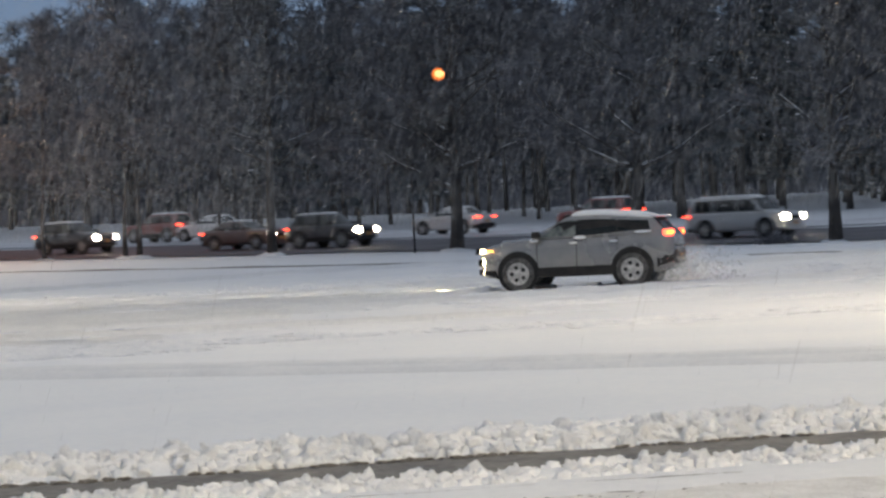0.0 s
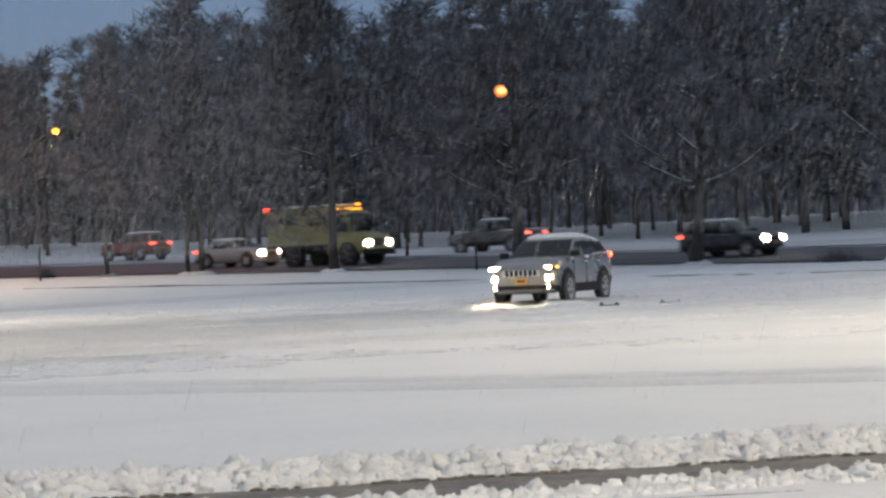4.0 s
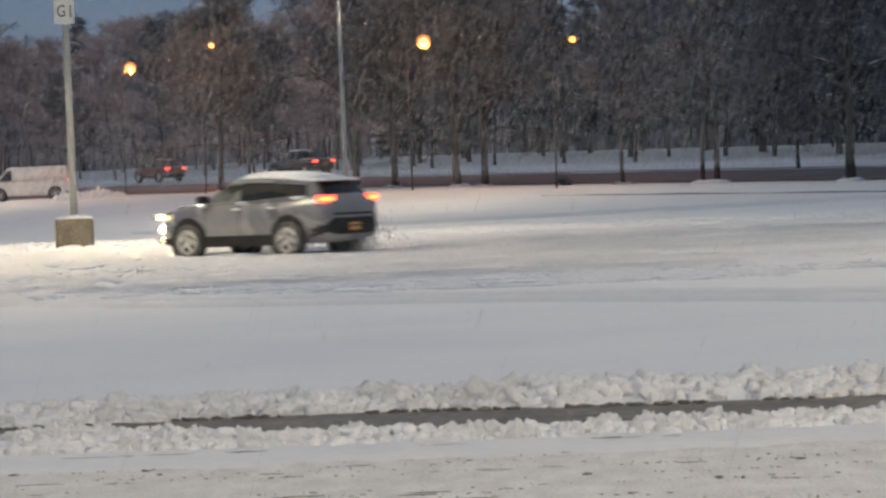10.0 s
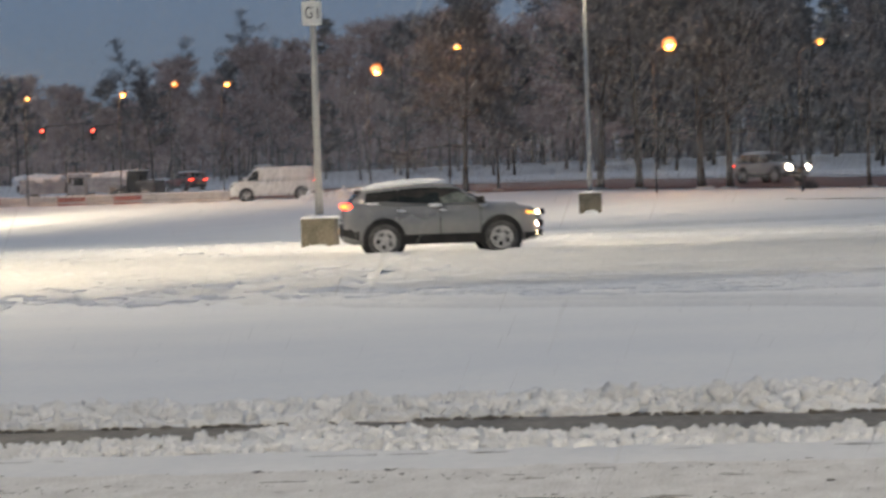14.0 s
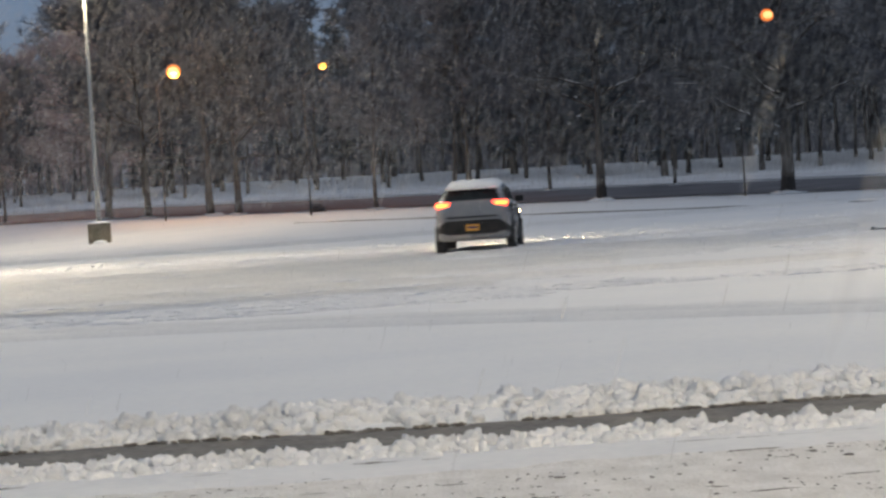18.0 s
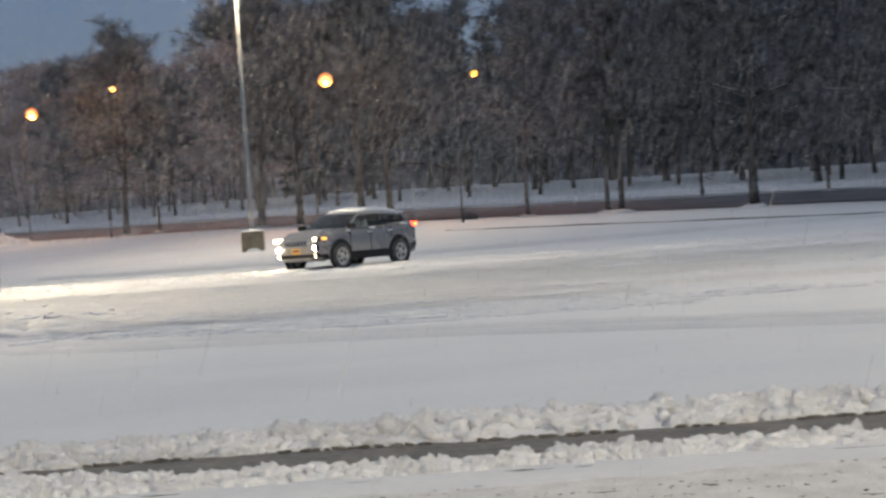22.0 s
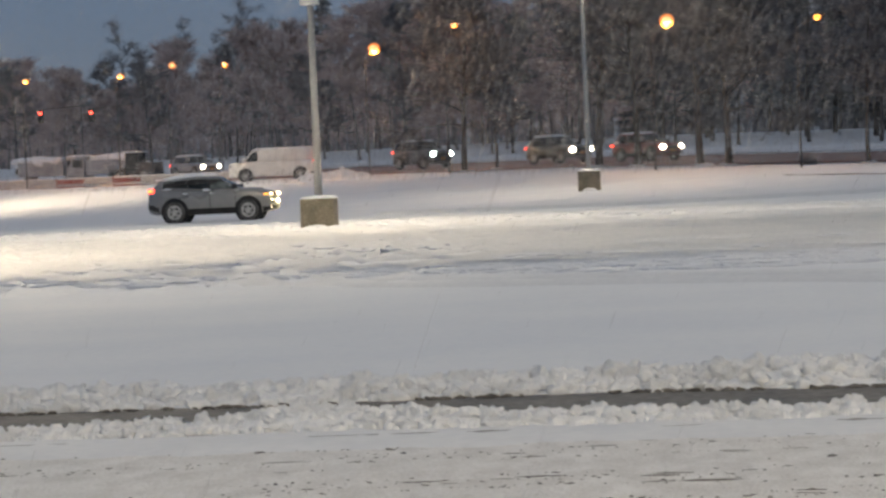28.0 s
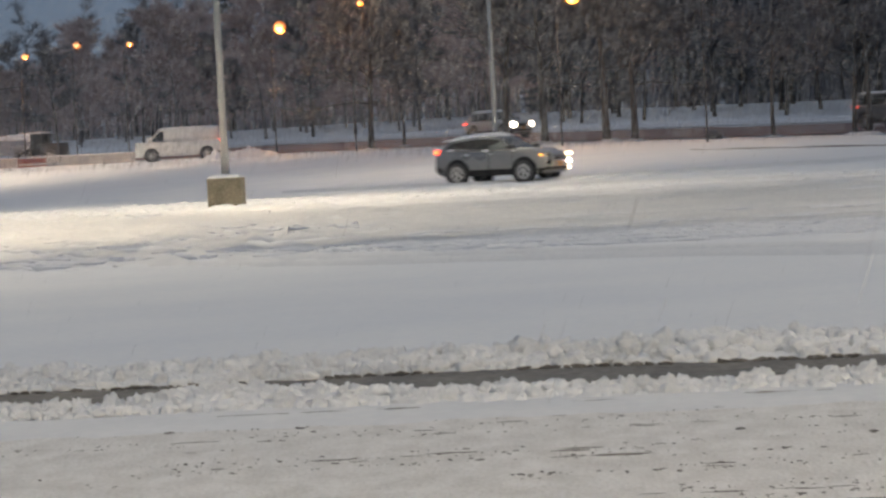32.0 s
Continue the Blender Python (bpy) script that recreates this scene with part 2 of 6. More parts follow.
PACKED = material("tyre_packed_snow", (0.73, 0.745, 0.765), (0.81, 0.82, 0.83), 0.6, scale=1.2, fine=12.0, bump=0.5)
SIGN = material("sign_white", (0.70, 0.69, 0.64), (0.80, 0.79, 0.74), 0.5, scale=3, fine=20)
SIGN_MARK = material("sign_black", (0.02, 0.02, 0.02), None, 0.5)
FLAKE = material("snow_flake", (0.9, 0.9, 0.92), None, 0.9)
SPRAY = material("thrown_snow", (0.93, 0.91, 0.86), None, 0.9)


def powder(mat, cover):
    """Loose powder: light passes through the thin flakes as well as off them."""
    nt = mat.node_tree
    skin, through_it, both, clear_part, mix = (nt.nodes.new(k) for k in ("ShaderNodeBsdfDiffuse", "ShaderNodeBsdfTranslucent", "ShaderNodeMixShader", "ShaderNodeBsdfTransparent", "ShaderNodeMixShader"))
    skin.inputs["Color"].default_value = through_it.inputs["Color"].default_value = (0.95, 0.93, 0.88, 1)
    mix.inputs["Fac"].default_value = cover
    nt.links.new(skin.outputs[0], both.inputs[1])
    nt.links.new(through_it.outputs[0], both.inputs[2])
    nt.links.new(clear_part.outputs[0], mix.inputs[1])
    nt.links.new(both.outputs[0], mix.inputs[2])
    nt.links.new(mix.outputs[0], nt.nodes["Material Output"].inputs["Surface"])


powder(SPRAY, 0.240)
powder(FLAKE, 0.16)
NEAR_FLAKE = material("near_snow_flake", (0.9, 0.9, 0.92), None, 0.9)
powder(NEAR_FLAKE, 0.42)


def thin(mat):
    """Round twigs and needles show the same mean light from every side."""
    nt = mat.node_tree
    skin, through_it, both = (nt.nodes.new(k) for k in ("ShaderNodeBsdfDiffuse", "ShaderNodeBsdfTranslucent", "ShaderNodeMixShader"))
    source = nt.nodes["Principled BSDF"].inputs["Base Color"].links[0].from_socket
    for node in (skin, through_it):
        nt.links.new(source, node.inputs["Color"])
    nt.links.new(skin.outputs[0], both.inputs[1])
    nt.links.new(through_it.outputs[0], both.inputs[2])
    nt.links.new(both.outputs[0], nt.nodes["Material Output"].inputs["Surface"])


for fine_wood in (TWIG, HAZED_TWIG, NEEDLE):
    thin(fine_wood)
# Nearly clear skin for the triangles that stand for haze.
HAZE_FLAKE = material("haze_flake", (0.92, 0.87, 0.86), None, 0.9)
powder(HAZE_FLAKE, 0.045)


def paint(name, a, dirt=0.25):
    grime = tuple(v * (1 - dirt) + 0.34 * dirt for v in a)
    return material(name, a, grime, 0.38, 0.25, scale=1.1, fine=9, clear=0.35, spread=0.12)


# ---- mesh helpers ----
def mesh_object(name, verts, faces, mat, smooth_faces=False):
    me = bpy.data.meshes.new(name)
    me.from_pydata(verts, [], faces)
    me.materials.append(mat)
    if smooth_faces:
        me.polygons.foreach_set("use_smooth", [True] * len(me.polygons))
    me.update()
    return new(name, me)


def part(name, bm, mat, parent, label="", smooth_faces=False):
    me = bpy.data.meshes.new(name)
    bm.to_mesh(me)
    bm.free()
    me.materials.append(mat)
    if smooth_faces:
        me.polygons.foreach_set("use_smooth", [True] * len(me.polygons))
    ob = new(name, me)
    ob.parent = parent
    if label:
        ob["label"] = label
    return ob


def add_box(bm, x0, x1, y0, y1, z0, z1, bevel=0.0):
    r = bmesh.ops.create_cube(bm, size=1, matrix=Matrix.Translation(((x0 + x1) / 2, (y0 + y1) / 2, (z0 + z1) / 2)) @ Matrix.Diagonal((x1 - x0, y1 - y0, z1 - z0, 1)))
    if bevel:
        edges = {e for v in r["verts"] for e in v.link_edges}
        bmesh.ops.bevel(bm, geom=list(edges), offset=bevel, segments=2, affect="EDGES", profile=0.6)
    return bm


def box(x0, x1, y0, y1, z0, z1, bevel=0.0):
    return add_box(bmesh.new(), x0, x1, y0, y1, z0, z1, bevel)


def add_tube(bm, a, b, ra, rb, n=8, caps=True):
    a, b = Vector(a), Vector(b)
    turn = (b - a).to_track_quat("Z", "Y").to_matrix()
    loops = []
    for c, r in ((a, ra), (b, rb)):
        loops.append([bm.verts.new(c + turn @ Vector((r * math.cos(2 * math.pi * k / n), r * math.sin(2 * math.pi * k / n), 0))) for k in range(n)])
    for k in range(n):
        bm.faces.new((loops[0][k], loops[0][(k + 1) % n], loops[1][(k + 1) % n], loops[1][k]))
    if caps:
        bm.faces.new(loops[0][::-1])
        bm.faces.new(loops[1])
    return bm


def add_loft(bm, rings, closed_ends=True):
    vs = [[bm.verts.new(p) for p in ring] for ring in rings]
    n = len(vs[0])
    for a, b in zip(vs, vs[1:]):
        for k in range(n):
            bm.faces.new((a[k], a[(k + 1) % n], b[(k + 1) % n], b[k]))
    if closed_ends:
        bm.faces.new(vs[0][::-1])
        bm.faces.new(vs[-1])
    bmesh.ops.recalc_face_normals(bm, faces=bm.faces[:])
    return bm


def add_blob(bm, c, r, rough=0.25, sub=2, seed=0, squash=(1, 1, 1)):
    rng = random.Random(seed)
    m = Matrix.Translation(c) @ Matrix.Diagonal((*squash, 1)) @ Euler((rng.random() * 6, rng.random() * 6, rng.random() * 6)).to_matrix().to_4x4()
    got = bmesh.ops.create_icosphere(bm, subdivisions=sub, radius=r, matrix=m)
    for v in got["verts"]:
        d = v.co - Vector(c)
        v.co = Vector(c) + d * (1 + rough * (noise.noise(v.co * (1.3 / r) + Vector((seed, 0, 0))) + 0.5 * noise.noise(v.co * (3.1 / r))))
    return bm


def empty(name, m, label, category, group=""):
    ob = new(name)
    ob.matrix_world = m
    return tagged(ob, label, category, group)


# ---- ground ----
def interp_rows(rows, t):
    for a, b in zip(rows, rows[1:]):
        if t <= b[0]:
            u = (t - a[0]) / (b[0] - a[0])
            return [p + (q - p) * u for p, q in zip(a, b)]
    return list(rows[-1])


def driven_cells():
    """Half-metre squares that the car's wheels have rolled flat."""
    cells = {}
    for k in range(1280):
        _, x, y, turn = interp_rows(SUV_ROWS, k * 0.025)
        for dx in range(-4, 5):
            for dy in range(-4, 5):
                key = (round(x * 2) + dx, round(y * 2) + dy)
                flat = smooth((2.1 - 0.5 * math.hypot(dx, dy)) / 1.0)
                cells[key] = max(flat, cells.get(key, 0.0))
    return cells


DRIVEN = driven_cells()


def lot_relief(x, y):
    """Ruts and ridges in the loose snow."""
    w = 0.6 * noise.noise(Vector((x * 0.06, 3.1, 0))) + 0.25 * noise.noise(Vector((x * 0.3, 9.0, 0)))
    z = 0.0
    for yc, slope, depth, width in ((41.0, 0.02, -0.02, 0.5),
                                    (56.0, 0.05, -0.04, 0.4), (57.8, 0.05, -0.04, 0.4), (61.5, -0.03, -0.04, 0.6), (64.0, 0.04, -0.035, 0.8),
                                    (66.0, 0.03, 0.015, 1.1), (69.0, 0.10, 0.018, 1.4), (71.5, 0.08, -0.03, 0.8), (76.0, -0.02, 0.03, 1.0), (83.0, 0.02, 0.03, 1.0), (92.0, 0.01, 0.03, 1.2)):
        d = (y - yc - slope * x - w) / width
        if abs(d) < 3:
            z += depth * math.exp(-d * d)
    if 43 < y < 105:
        k = smooth((y - 43) / 8) * smooth((105 - y) / 20)
        z += k * 0.045 * (noise.noise(Vector((x * 0.55, y * 0.9, 0))) + 0.8 * max(0.0, noise.noise(Vector((x * 1.4, y * 2.0, 4)))))
    band = (y - 75 + 0.45 * x) / 11
    if abs(band) < 1:
        k = smooth(1.4 * (1 - abs(band))) * (0.6 + 0.8 * max(0.0, noise.noise(Vector((x * 0.12, y * 0.2, 41)))))
        z += k * (0.05 * max(0.0, noise.noise(Vector((x * 1.1, y * 0.7, 51)))) + 0.08 * max(0.0, noise.noise(Vector((x * 2.6, y * 1.4, 61)))))
    if 33 < y < 82:
        k = smooth((y - 33) / 5) * smooth((82 - y) / 5) * (0.45 + 0.9 * max(0.0, noise.noise(Vector((x * 0.1, y * 0.22, 31))) + 0.15)) * (0.3 + 1.3 * smooth((-1 - x) / 6))
        z += k * (0.06 * noise.noise(Vector((x * 0.9, y * 0.8, 11))) + 0.13 * noise.noise(Vector((x * 2.1, y * 1.3, 21))) + 0.08 * noise.noise(Vector((x * 3.4, y * 2.2, 27))))
    z += 0.03 * noise.noise(Vector((x * 0.05, y * 0.05, 7)))
    flat = DRIVEN.get((round(x * 2), round(y * 2)), 0.0)
    return z * (1 - 0.75 * flat) - 0.02 * flat


def build_ground():
    xs = sorted({*np.round(np.arange(-40, 40.1, 0.6), 2), *np.round(np.arange(-21, 21, 0.17), 2), *np.arange(-130, 131, 6.0), -1500, -800, -400, -220, 220, 400, 800, 1500})
    ys = sorted({*np.round(np.arange(14.4, 36, 0.6), 2), *np.round(np.arange(36, 90, 0.25), 2), *np.round(np.arange(90, 112, 0.6), 2),
                 *np.arange(112, 200, 2.0), *np.arange(200, 420, 10.0), -1500, -500, -120, -40, -10, 0, 5, 10, 12, 13.5, 520, 800, 1500})
    verts, faces = [], []
    for y in ys:
        for x in xs:
            z = ground_z(x, y)
            if 17.5 < y < 112 and abs(x) <= 40:
                z += lot_relief(x, y)
            if y < 17.4:
                z -= 0.02
            verts.append((x, y, z))
    n = len(xs)
    for j in range(len(ys) - 1):
        for i in range(n - 1):
            k = j * n + i
            faces.append((k, k + 1, k + n + 1, k + n))
    ob = mesh_object("ground", verts, faces, SNOW, True)
    return tagged(ob, "wide snow-covered car park and hillside at dusk", "ground", kind="structure")


build_ground()


def strip(name, q0, q1, mat, label, lift=0.05, s0=-420, s1=330):
    verts, faces = [], []
    cross = [q0 + (q1 - q0) * k / 6 for k in range(7)]
    ss = np.arange(s0, s1 + 1, 3.0)
    for s in ss:
        for k, q in enumerate(cross):
            jag = 0.7 * noise.noise(Vector((s * 0.15, q0, 2))) if k in (0, 6) else 0.0
            x, y = lane(s, 146, q + jag)
            verts.append((x, y, ground_z(x, y) + lift + 0.03 * noise.noise(Vector((s * 0.4, q, 0)))))
    for i in range(len(ss) - 1):
        for k in range(6):
            a = i * 7 + k
            faces.append((a, a + 7, a + 8, a + 1))
    return tagged(mesh_object(name, verts, faces, mat, True), label, "road", kind="structure")


strip("road_near", 0.8, 17.5, SLUSH, "near carriageway of brown slush, painted darker where no lamps reach")
strip("road_far", 20.0, 28.0, ROAD_SNOW, "far carriageway of packed snow and slush")


def aisle_z(x, y):
    return 0.008 + 0.010 * noise.noise(Vector((x * 0.5, y * 3.0, 1))) + 0.008 * noise.noise(Vector((x * 2.5, y * 5.0, 5))) + 0.007 * noise.noise(Vector((x * 6.0, y * 9.0, 6)))


def build_aisle():
    """The ploughed aisle before the camera, and the scraped gap between the two rows of ploughed snow."""
    verts, faces = [], []
    xs = np.array(sorted({*np.round(np.arange(-30, 30.1, 0.5), 2), *np.round(np.arange(-8, 8, 0.06), 2)}))
    ys = [4, 7, 9, *np.arange(10, 15.0, 0.1)]
    for y in ys:
        for x in xs:
            verts.append((x, y, aisle_z(x, y)))
    n = len(xs)
    for j in range(len(ys) - 1):
        for i in range(n - 1):
            k = j * n + i
            faces.append((k, k + 1, k + n + 1, k + n))
    tagged(mesh_object("aisle", verts, faces, SNOW_ROAD, True), "ploughed aisle of packed grey-white snow", "road", kind="structure")
    verts, faces = [], []
    for i, x in enumerate(xs):
        for y in (14.8, 15.6, 16.5, 17.3):
            verts.append((x, y, 0.012 + 0.008 * noise.noise(Vector((x * 2, y * 2, 0)))))
    for i in range(n - 1):
        for k in range(3):
            a = i * 4 + k
            faces.append((a, a + 4, a + 5, a + 1))
    tagged(mesh_object("scraped_gap", verts, faces, ASPHALT, True), "dark wet asphalt scraped bare between snow rows", "road", kind="structure")


build_aisle()


def aisle_edge():
    """A strip of clean snow between the low bank and the trodden aisle."""
    verts, faces = [], []
    xs = np.arange(-9, 10, 0.06)
    for x in xs:
        y0 = 13.8 + 0.15 * noise.noise(Vector((x * 0.5, 4, 0))) + 0.10 * noise.noise(Vector((x * 2.7, 8, 0)))
        for u, z in ((0.0, 0.0), (0.1, 0.022), (0.4, 0.026), (0.7, 0.026), (1.0, 0.026)):
            y = y0 + u * (14.68 - y0)
            verts.append((x, y, z + (0.01 * noise.noise(Vector((x * 1.5, y * 4, 3))) if u else 0)))
    for i in range(len(xs) - 1):
        for k in range(4):
            a = i * 5 + k
            faces.append((a, a + 5, a + 6, a + 1))
    tagged(mesh_object("aisle_edge", verts, faces, PACKED, True), "strip of clean smooth snow beside the aisle", "snow", kind="structure")


aisle_edge()


def lump_shapes():
    """Rounded, knobbly lump shapes as vertex and face lists: eight fine ones, twelve plain ones, eight coarse ones."""
    out = []
    for k in range(28):
        bm = add_blob(bmesh.new(), (0, 0, 0), 1.0, 0.85, 3 if k < 8 else 2 if k < 20 else 1, 50 + k)
        bm.verts.index_update()
        out.append(([v.co.copy() for v in bm.verts], [tuple(v.index for v in f.verts) for f in bm.faces]))
        bm.free()
    return out


LUMPS = lump_shapes()


def bank_back(x, y_back, seed):
    """The uneven inner edge of the low bank along the scraped gap."""
    return y_back + 0.30 * noise.noise(Vector((x * 1.1, seed, 40))) + 0.16 * noise.noise(Vector((x * 2.9, seed, 41))) + 0.3 * smooth((-1.3 - x) / 0.4) * smooth((x + 3.5) / 0.5)


def bank_front(x, y_front, steep):
    """The outer edges of the two banks swing a little along their length."""
    return y_front + (0.25 * smooth((-0.5 - x) / 2) if steep > 0.5 else 0.2 * smooth((0.8 - x) / 1.6) - 0.12 * smooth((-1.5 - x) / 1.0))


CLOD_MESHES = []
for lv, lf in LUMPS[:8]:
    me = bpy.data.meshes.new("snow_clod")
    me.from_pydata(lv, [], lf)
    me.materials.append(SNOW_LUMP)
    me.polygons.foreach_set("use_smooth", [True] * len(lf))
    CLOD_MESHES.append(me)


def snow_row(name, label, y_front, y_back, height, seed, far, count, pieces):
    """A ploughed row: a rough core, heaped with rounded clods; the largest are pieces of their own."""
    rng = random.Random(seed)

    def shape(x, u):
        front = bank_front(x, y_front, 0.1 if far else 0.8)
        back = y_back + 0.12 * noise.noise(Vector((x * 1.3, seed, 9))) if far else bank_back(x, y_back, seed)
        wob = 0.05 * noise.noise(Vector((x * 0.9, seed, 0))) + 0.04 * noise.noise(Vector((x * 3.1, seed, 2)))
        h = height * (1 + 0.28 * noise.noise(Vector((x * 1.1, seed, 5))) + 0.3 * noise.noise(Vector((x * 3.2, seed, 8))))
        if far:
            h *= 1 - 0.22 * smooth((0.5 - x) / 2)
        else:
            h *= 0.82 + 0.75 * smooth((-1.15 - x) / 0.2) * smooth((x + 2.9) / 0.4)
        rise = smooth(u / 0.34) if far else smooth(u / 0.5)
        fall = 1 - smooth((u - 0.5) / 0.45) if far else smooth((1 - u) / 0.25)
        return front + wob + u * (back - front), h, rise * fall

    verts, faces = [], []
    xs = np.arange(-9, 10, 0.045)
    steps = 20
    for x in xs:
        for k in range(steps + 1):
            y, h, prof = shape(x, k / steps)
            v = Vector((x * 7, y * 7, seed))
            z = h * prof * (0.85 + 0.4 * noise.noise(v * 0.8) + 0.3 * noise.noise(v * 1.9))
            verts.append((x, y + 0.02 * noise.noise(v * 1.3 + Vector((9, 9, 9))), max(z, -0.02) + 0.006))
    n = steps + 1
    for i in range(len(xs) - 1):
        for k in range(steps):
            a = i * n + k
            faces.append((a, a + n, a + n + 1, a + 1))
    row = tagged(mesh_object(name, verts, faces, SNOW_LUMP, True), label, "snow bank", kind="structure")
    verts, faces = [], []
    for i in range(count):
        own = i < pieces
        x = rng.uniform(-5.6, 6.9)
        u = min(0.93, max(0.03, rng.gauss(0.36, 0.2))) if far else rng.uniform(0.06, 0.92)
        if noise.noise(Vector((x * 2.1, u * 3, seed + 30))) < -0.28 and not own:
            u = rng.uniform(0.02, 0.3)
        y, h, prof = shape(x, u)
        r = rng.uniform(0.044, 0.076) if own else 0.016 + 0.04 * rng.random() ** 1.6
        r *= 1.0 if far else 0.74
        at = Vector((x, y, 0.004 + h * prof * rng.uniform(0.8, 1.0) + r * (0.0 if own else 0.3)))
        turn = Euler((rng.random() * 6, rng.random() * 6, rng.random() * 6))
        if own:
            clod = new("snow_clod", CLOD_MESHES[rng.randrange(8)])
            clod.parent = row
            clod.matrix_local = Matrix.LocRotScale(at, turn, (r * 1.1, r, r * 0.9))
            continue
        lv, lf = LUMPS[rng.randrange(8, 20)]
        turn = turn.to_matrix()
        k = len(verts)
        for p in lv:
            q = turn @ p * r
            verts.append((at.x + q.x * 1.12, at.y + q.y, at.z + q.z * 0.9))
        faces += [tuple(j + k for j in f) for f in lf]
    rest = mesh_object("snow_clods", verts, faces, SNOW_LUMP, True)
    rest.parent = row
    rest["kind"] = "stuff"
    rest["label"] = "tumbled smaller clods of snow on the ploughed row"
    return row


snow_row("snow_bank_far", "lumpy row of ploughed snow along the car park", 16.55, 17.5, 0.108, 3, True, 2300, 290)
snow_row("snow_bank_near", "low lumpy row of ploughed snow beside the aisle", 14.5, 15.2, 0.05, 11, False, 1900, 240)


def build_clods():
    """Dark grit and slush on the aisle: specks, and thin drawn-out streaks left by tyres."""
    rng = random.Random(5)
    verts, faces = [], []
    for i in range(5200):
        x = rng.uniform(-6, 7.5)
        edge = i < 320
        y = 14.36 - 0.02 * x + 0.05 * noise.noise(Vector((x, 0, 0))) if edge else 10.2 + 3.75 * rng.random() ** 1.3
        if edge and noise.noise(Vector((x * 0.9, 3, 1))) < 0.0:
            continue
        if not edge and noise.noise(Vector((x * 0.45, y * 3.2, 8))) < 0.02 + 0.12 * smooth((x - 1) / 4):
            continue
        r = rng.uniform(0.0018, 0.0044) * (2.2 if rng.random() < 0.04 else 1)
        drawn = edge or rng.random() < 0.05
        lv, lf = LUMPS[rng.randrange(20, 28)]
        r *= 0.5 if edge else 1
        z = 0.028 if edge else aisle_z(x, y) + 0.0015
        long, wide = (rng.uniform(8, 40), 1.0) if drawn else (rng.uniform(1.0, 4.0), 2.4)
        slant = rng.uniform(-0.06, 0.06)
        k = len(verts)
        for p in lv:
            verts.append((x + p.x * r * long, y + p.y * r * wide + slant * p.x * r * long, z + p.z * r * 0.8))
        faces += [tuple(j + k for j in f) for f in lf]
    for i in range(420):
        x = rng.uniform(-5.6, 6.9)
        if noise.noise(Vector((x * 1.6, 5, 2))) < -0.1:
            continue
        y, r = bank_front(x, 16.55, 0.1) - rng.uniform(0.02, 0.09), rng.uniform(0.006, 0.016)
        lv, lf = LUMPS[rng.randrange(20, 28)]
        k = len(verts)
        verts += [(x + p.x * r * 2.4, y + p.y * r, 0.02 + p.z * r * 0.9) for p in lv]
        faces += [tuple(j + k for j in f) for f in lf]
    tagged(mesh_object("slush_clods", verts, faces, CLOD), "dark bits of slush and grit on the packed snow", "slush", kind="stuff")


build_clods()


def churned_snow():
    """Small broken lumps where wheels have torn the snow up."""
    rng = random.Random(15)
    verts, faces = [], []
    made = 0
    while made < 20000:
        y = rng.uniform(36, 86)
        x = rng.uniform(-0.29, 0.39) * y
        thick = noise.noise(Vector((x * 0.12, y * 0.35, 71))) + 0.5 * noise.noise(Vector((x * 0.5, y * 1.5, 72)))
        band = abs(y - 75 + 0.45 * x) < 10
        if thick < (0.0 if band else -0.05 if y < 62 and x < 4 else 0.32):
            continue
        made += 1
        r = 0.012 + 0.026 * rng.random() ** 2
        crust = rng.random() < 0.3 and y < 70
        r = rng.uniform(0.02, 0.042) if crust else r
        long = rng.uniform(5, 14) if crust else 2.2
        lv, lf = LUMPS[rng.randrange(20, 28)]
        turn = Euler((0, 0, rng.random() * 6)).to_matrix()
        z = ground_z(x, y) + lot_relief(x, y) + r * 0.2
        k = len(verts)
        for p in lv:
            q = turn @ p * r
            verts.append((x + q.x * long, y + q.y * 1.3 + 0.06 * q.x * long, z + q.z * 0.75))
        faces += [tuple(j + k for j in f) for f in lf]
    tagged(mesh_object("churned_snow", verts, faces, SNOW_LUMP), "torn-up lumps of snow where wheels have spun", "snow", kind="stuff")


churned_snow()


def build_kerb():
    """The low kerb at the far edge of the car park, half buried in snow."""
    verts, faces = [], []
    xs = np.arange(3, 34, 0.5)
    for x in xs:
        y = 124.3 - 1.43 * x
        dip = 0.05 * noise.noise(Vector((x * 0.4, 0, 0)))
        for off, z in ((-0.10, -0.1), (-0.08, 0.03 + dip), (0.08, 0.035 + dip), (0.10, -0.1)):
            px, py = x + off * 0.82, y + off * 0.57
            verts.append((px, py, ground_z(px, py) + z))
    for i in range(len(xs) - 1):
        for k in range(3):
            a = i * 4 + k
            faces.append((a, a + 4, a + 5, a + 1))
    tagged(mesh_object("kerb", verts, faces, ASPHALT), "low concrete kerb half buried in snow", "kerb", kind="structure")


build_kerb()


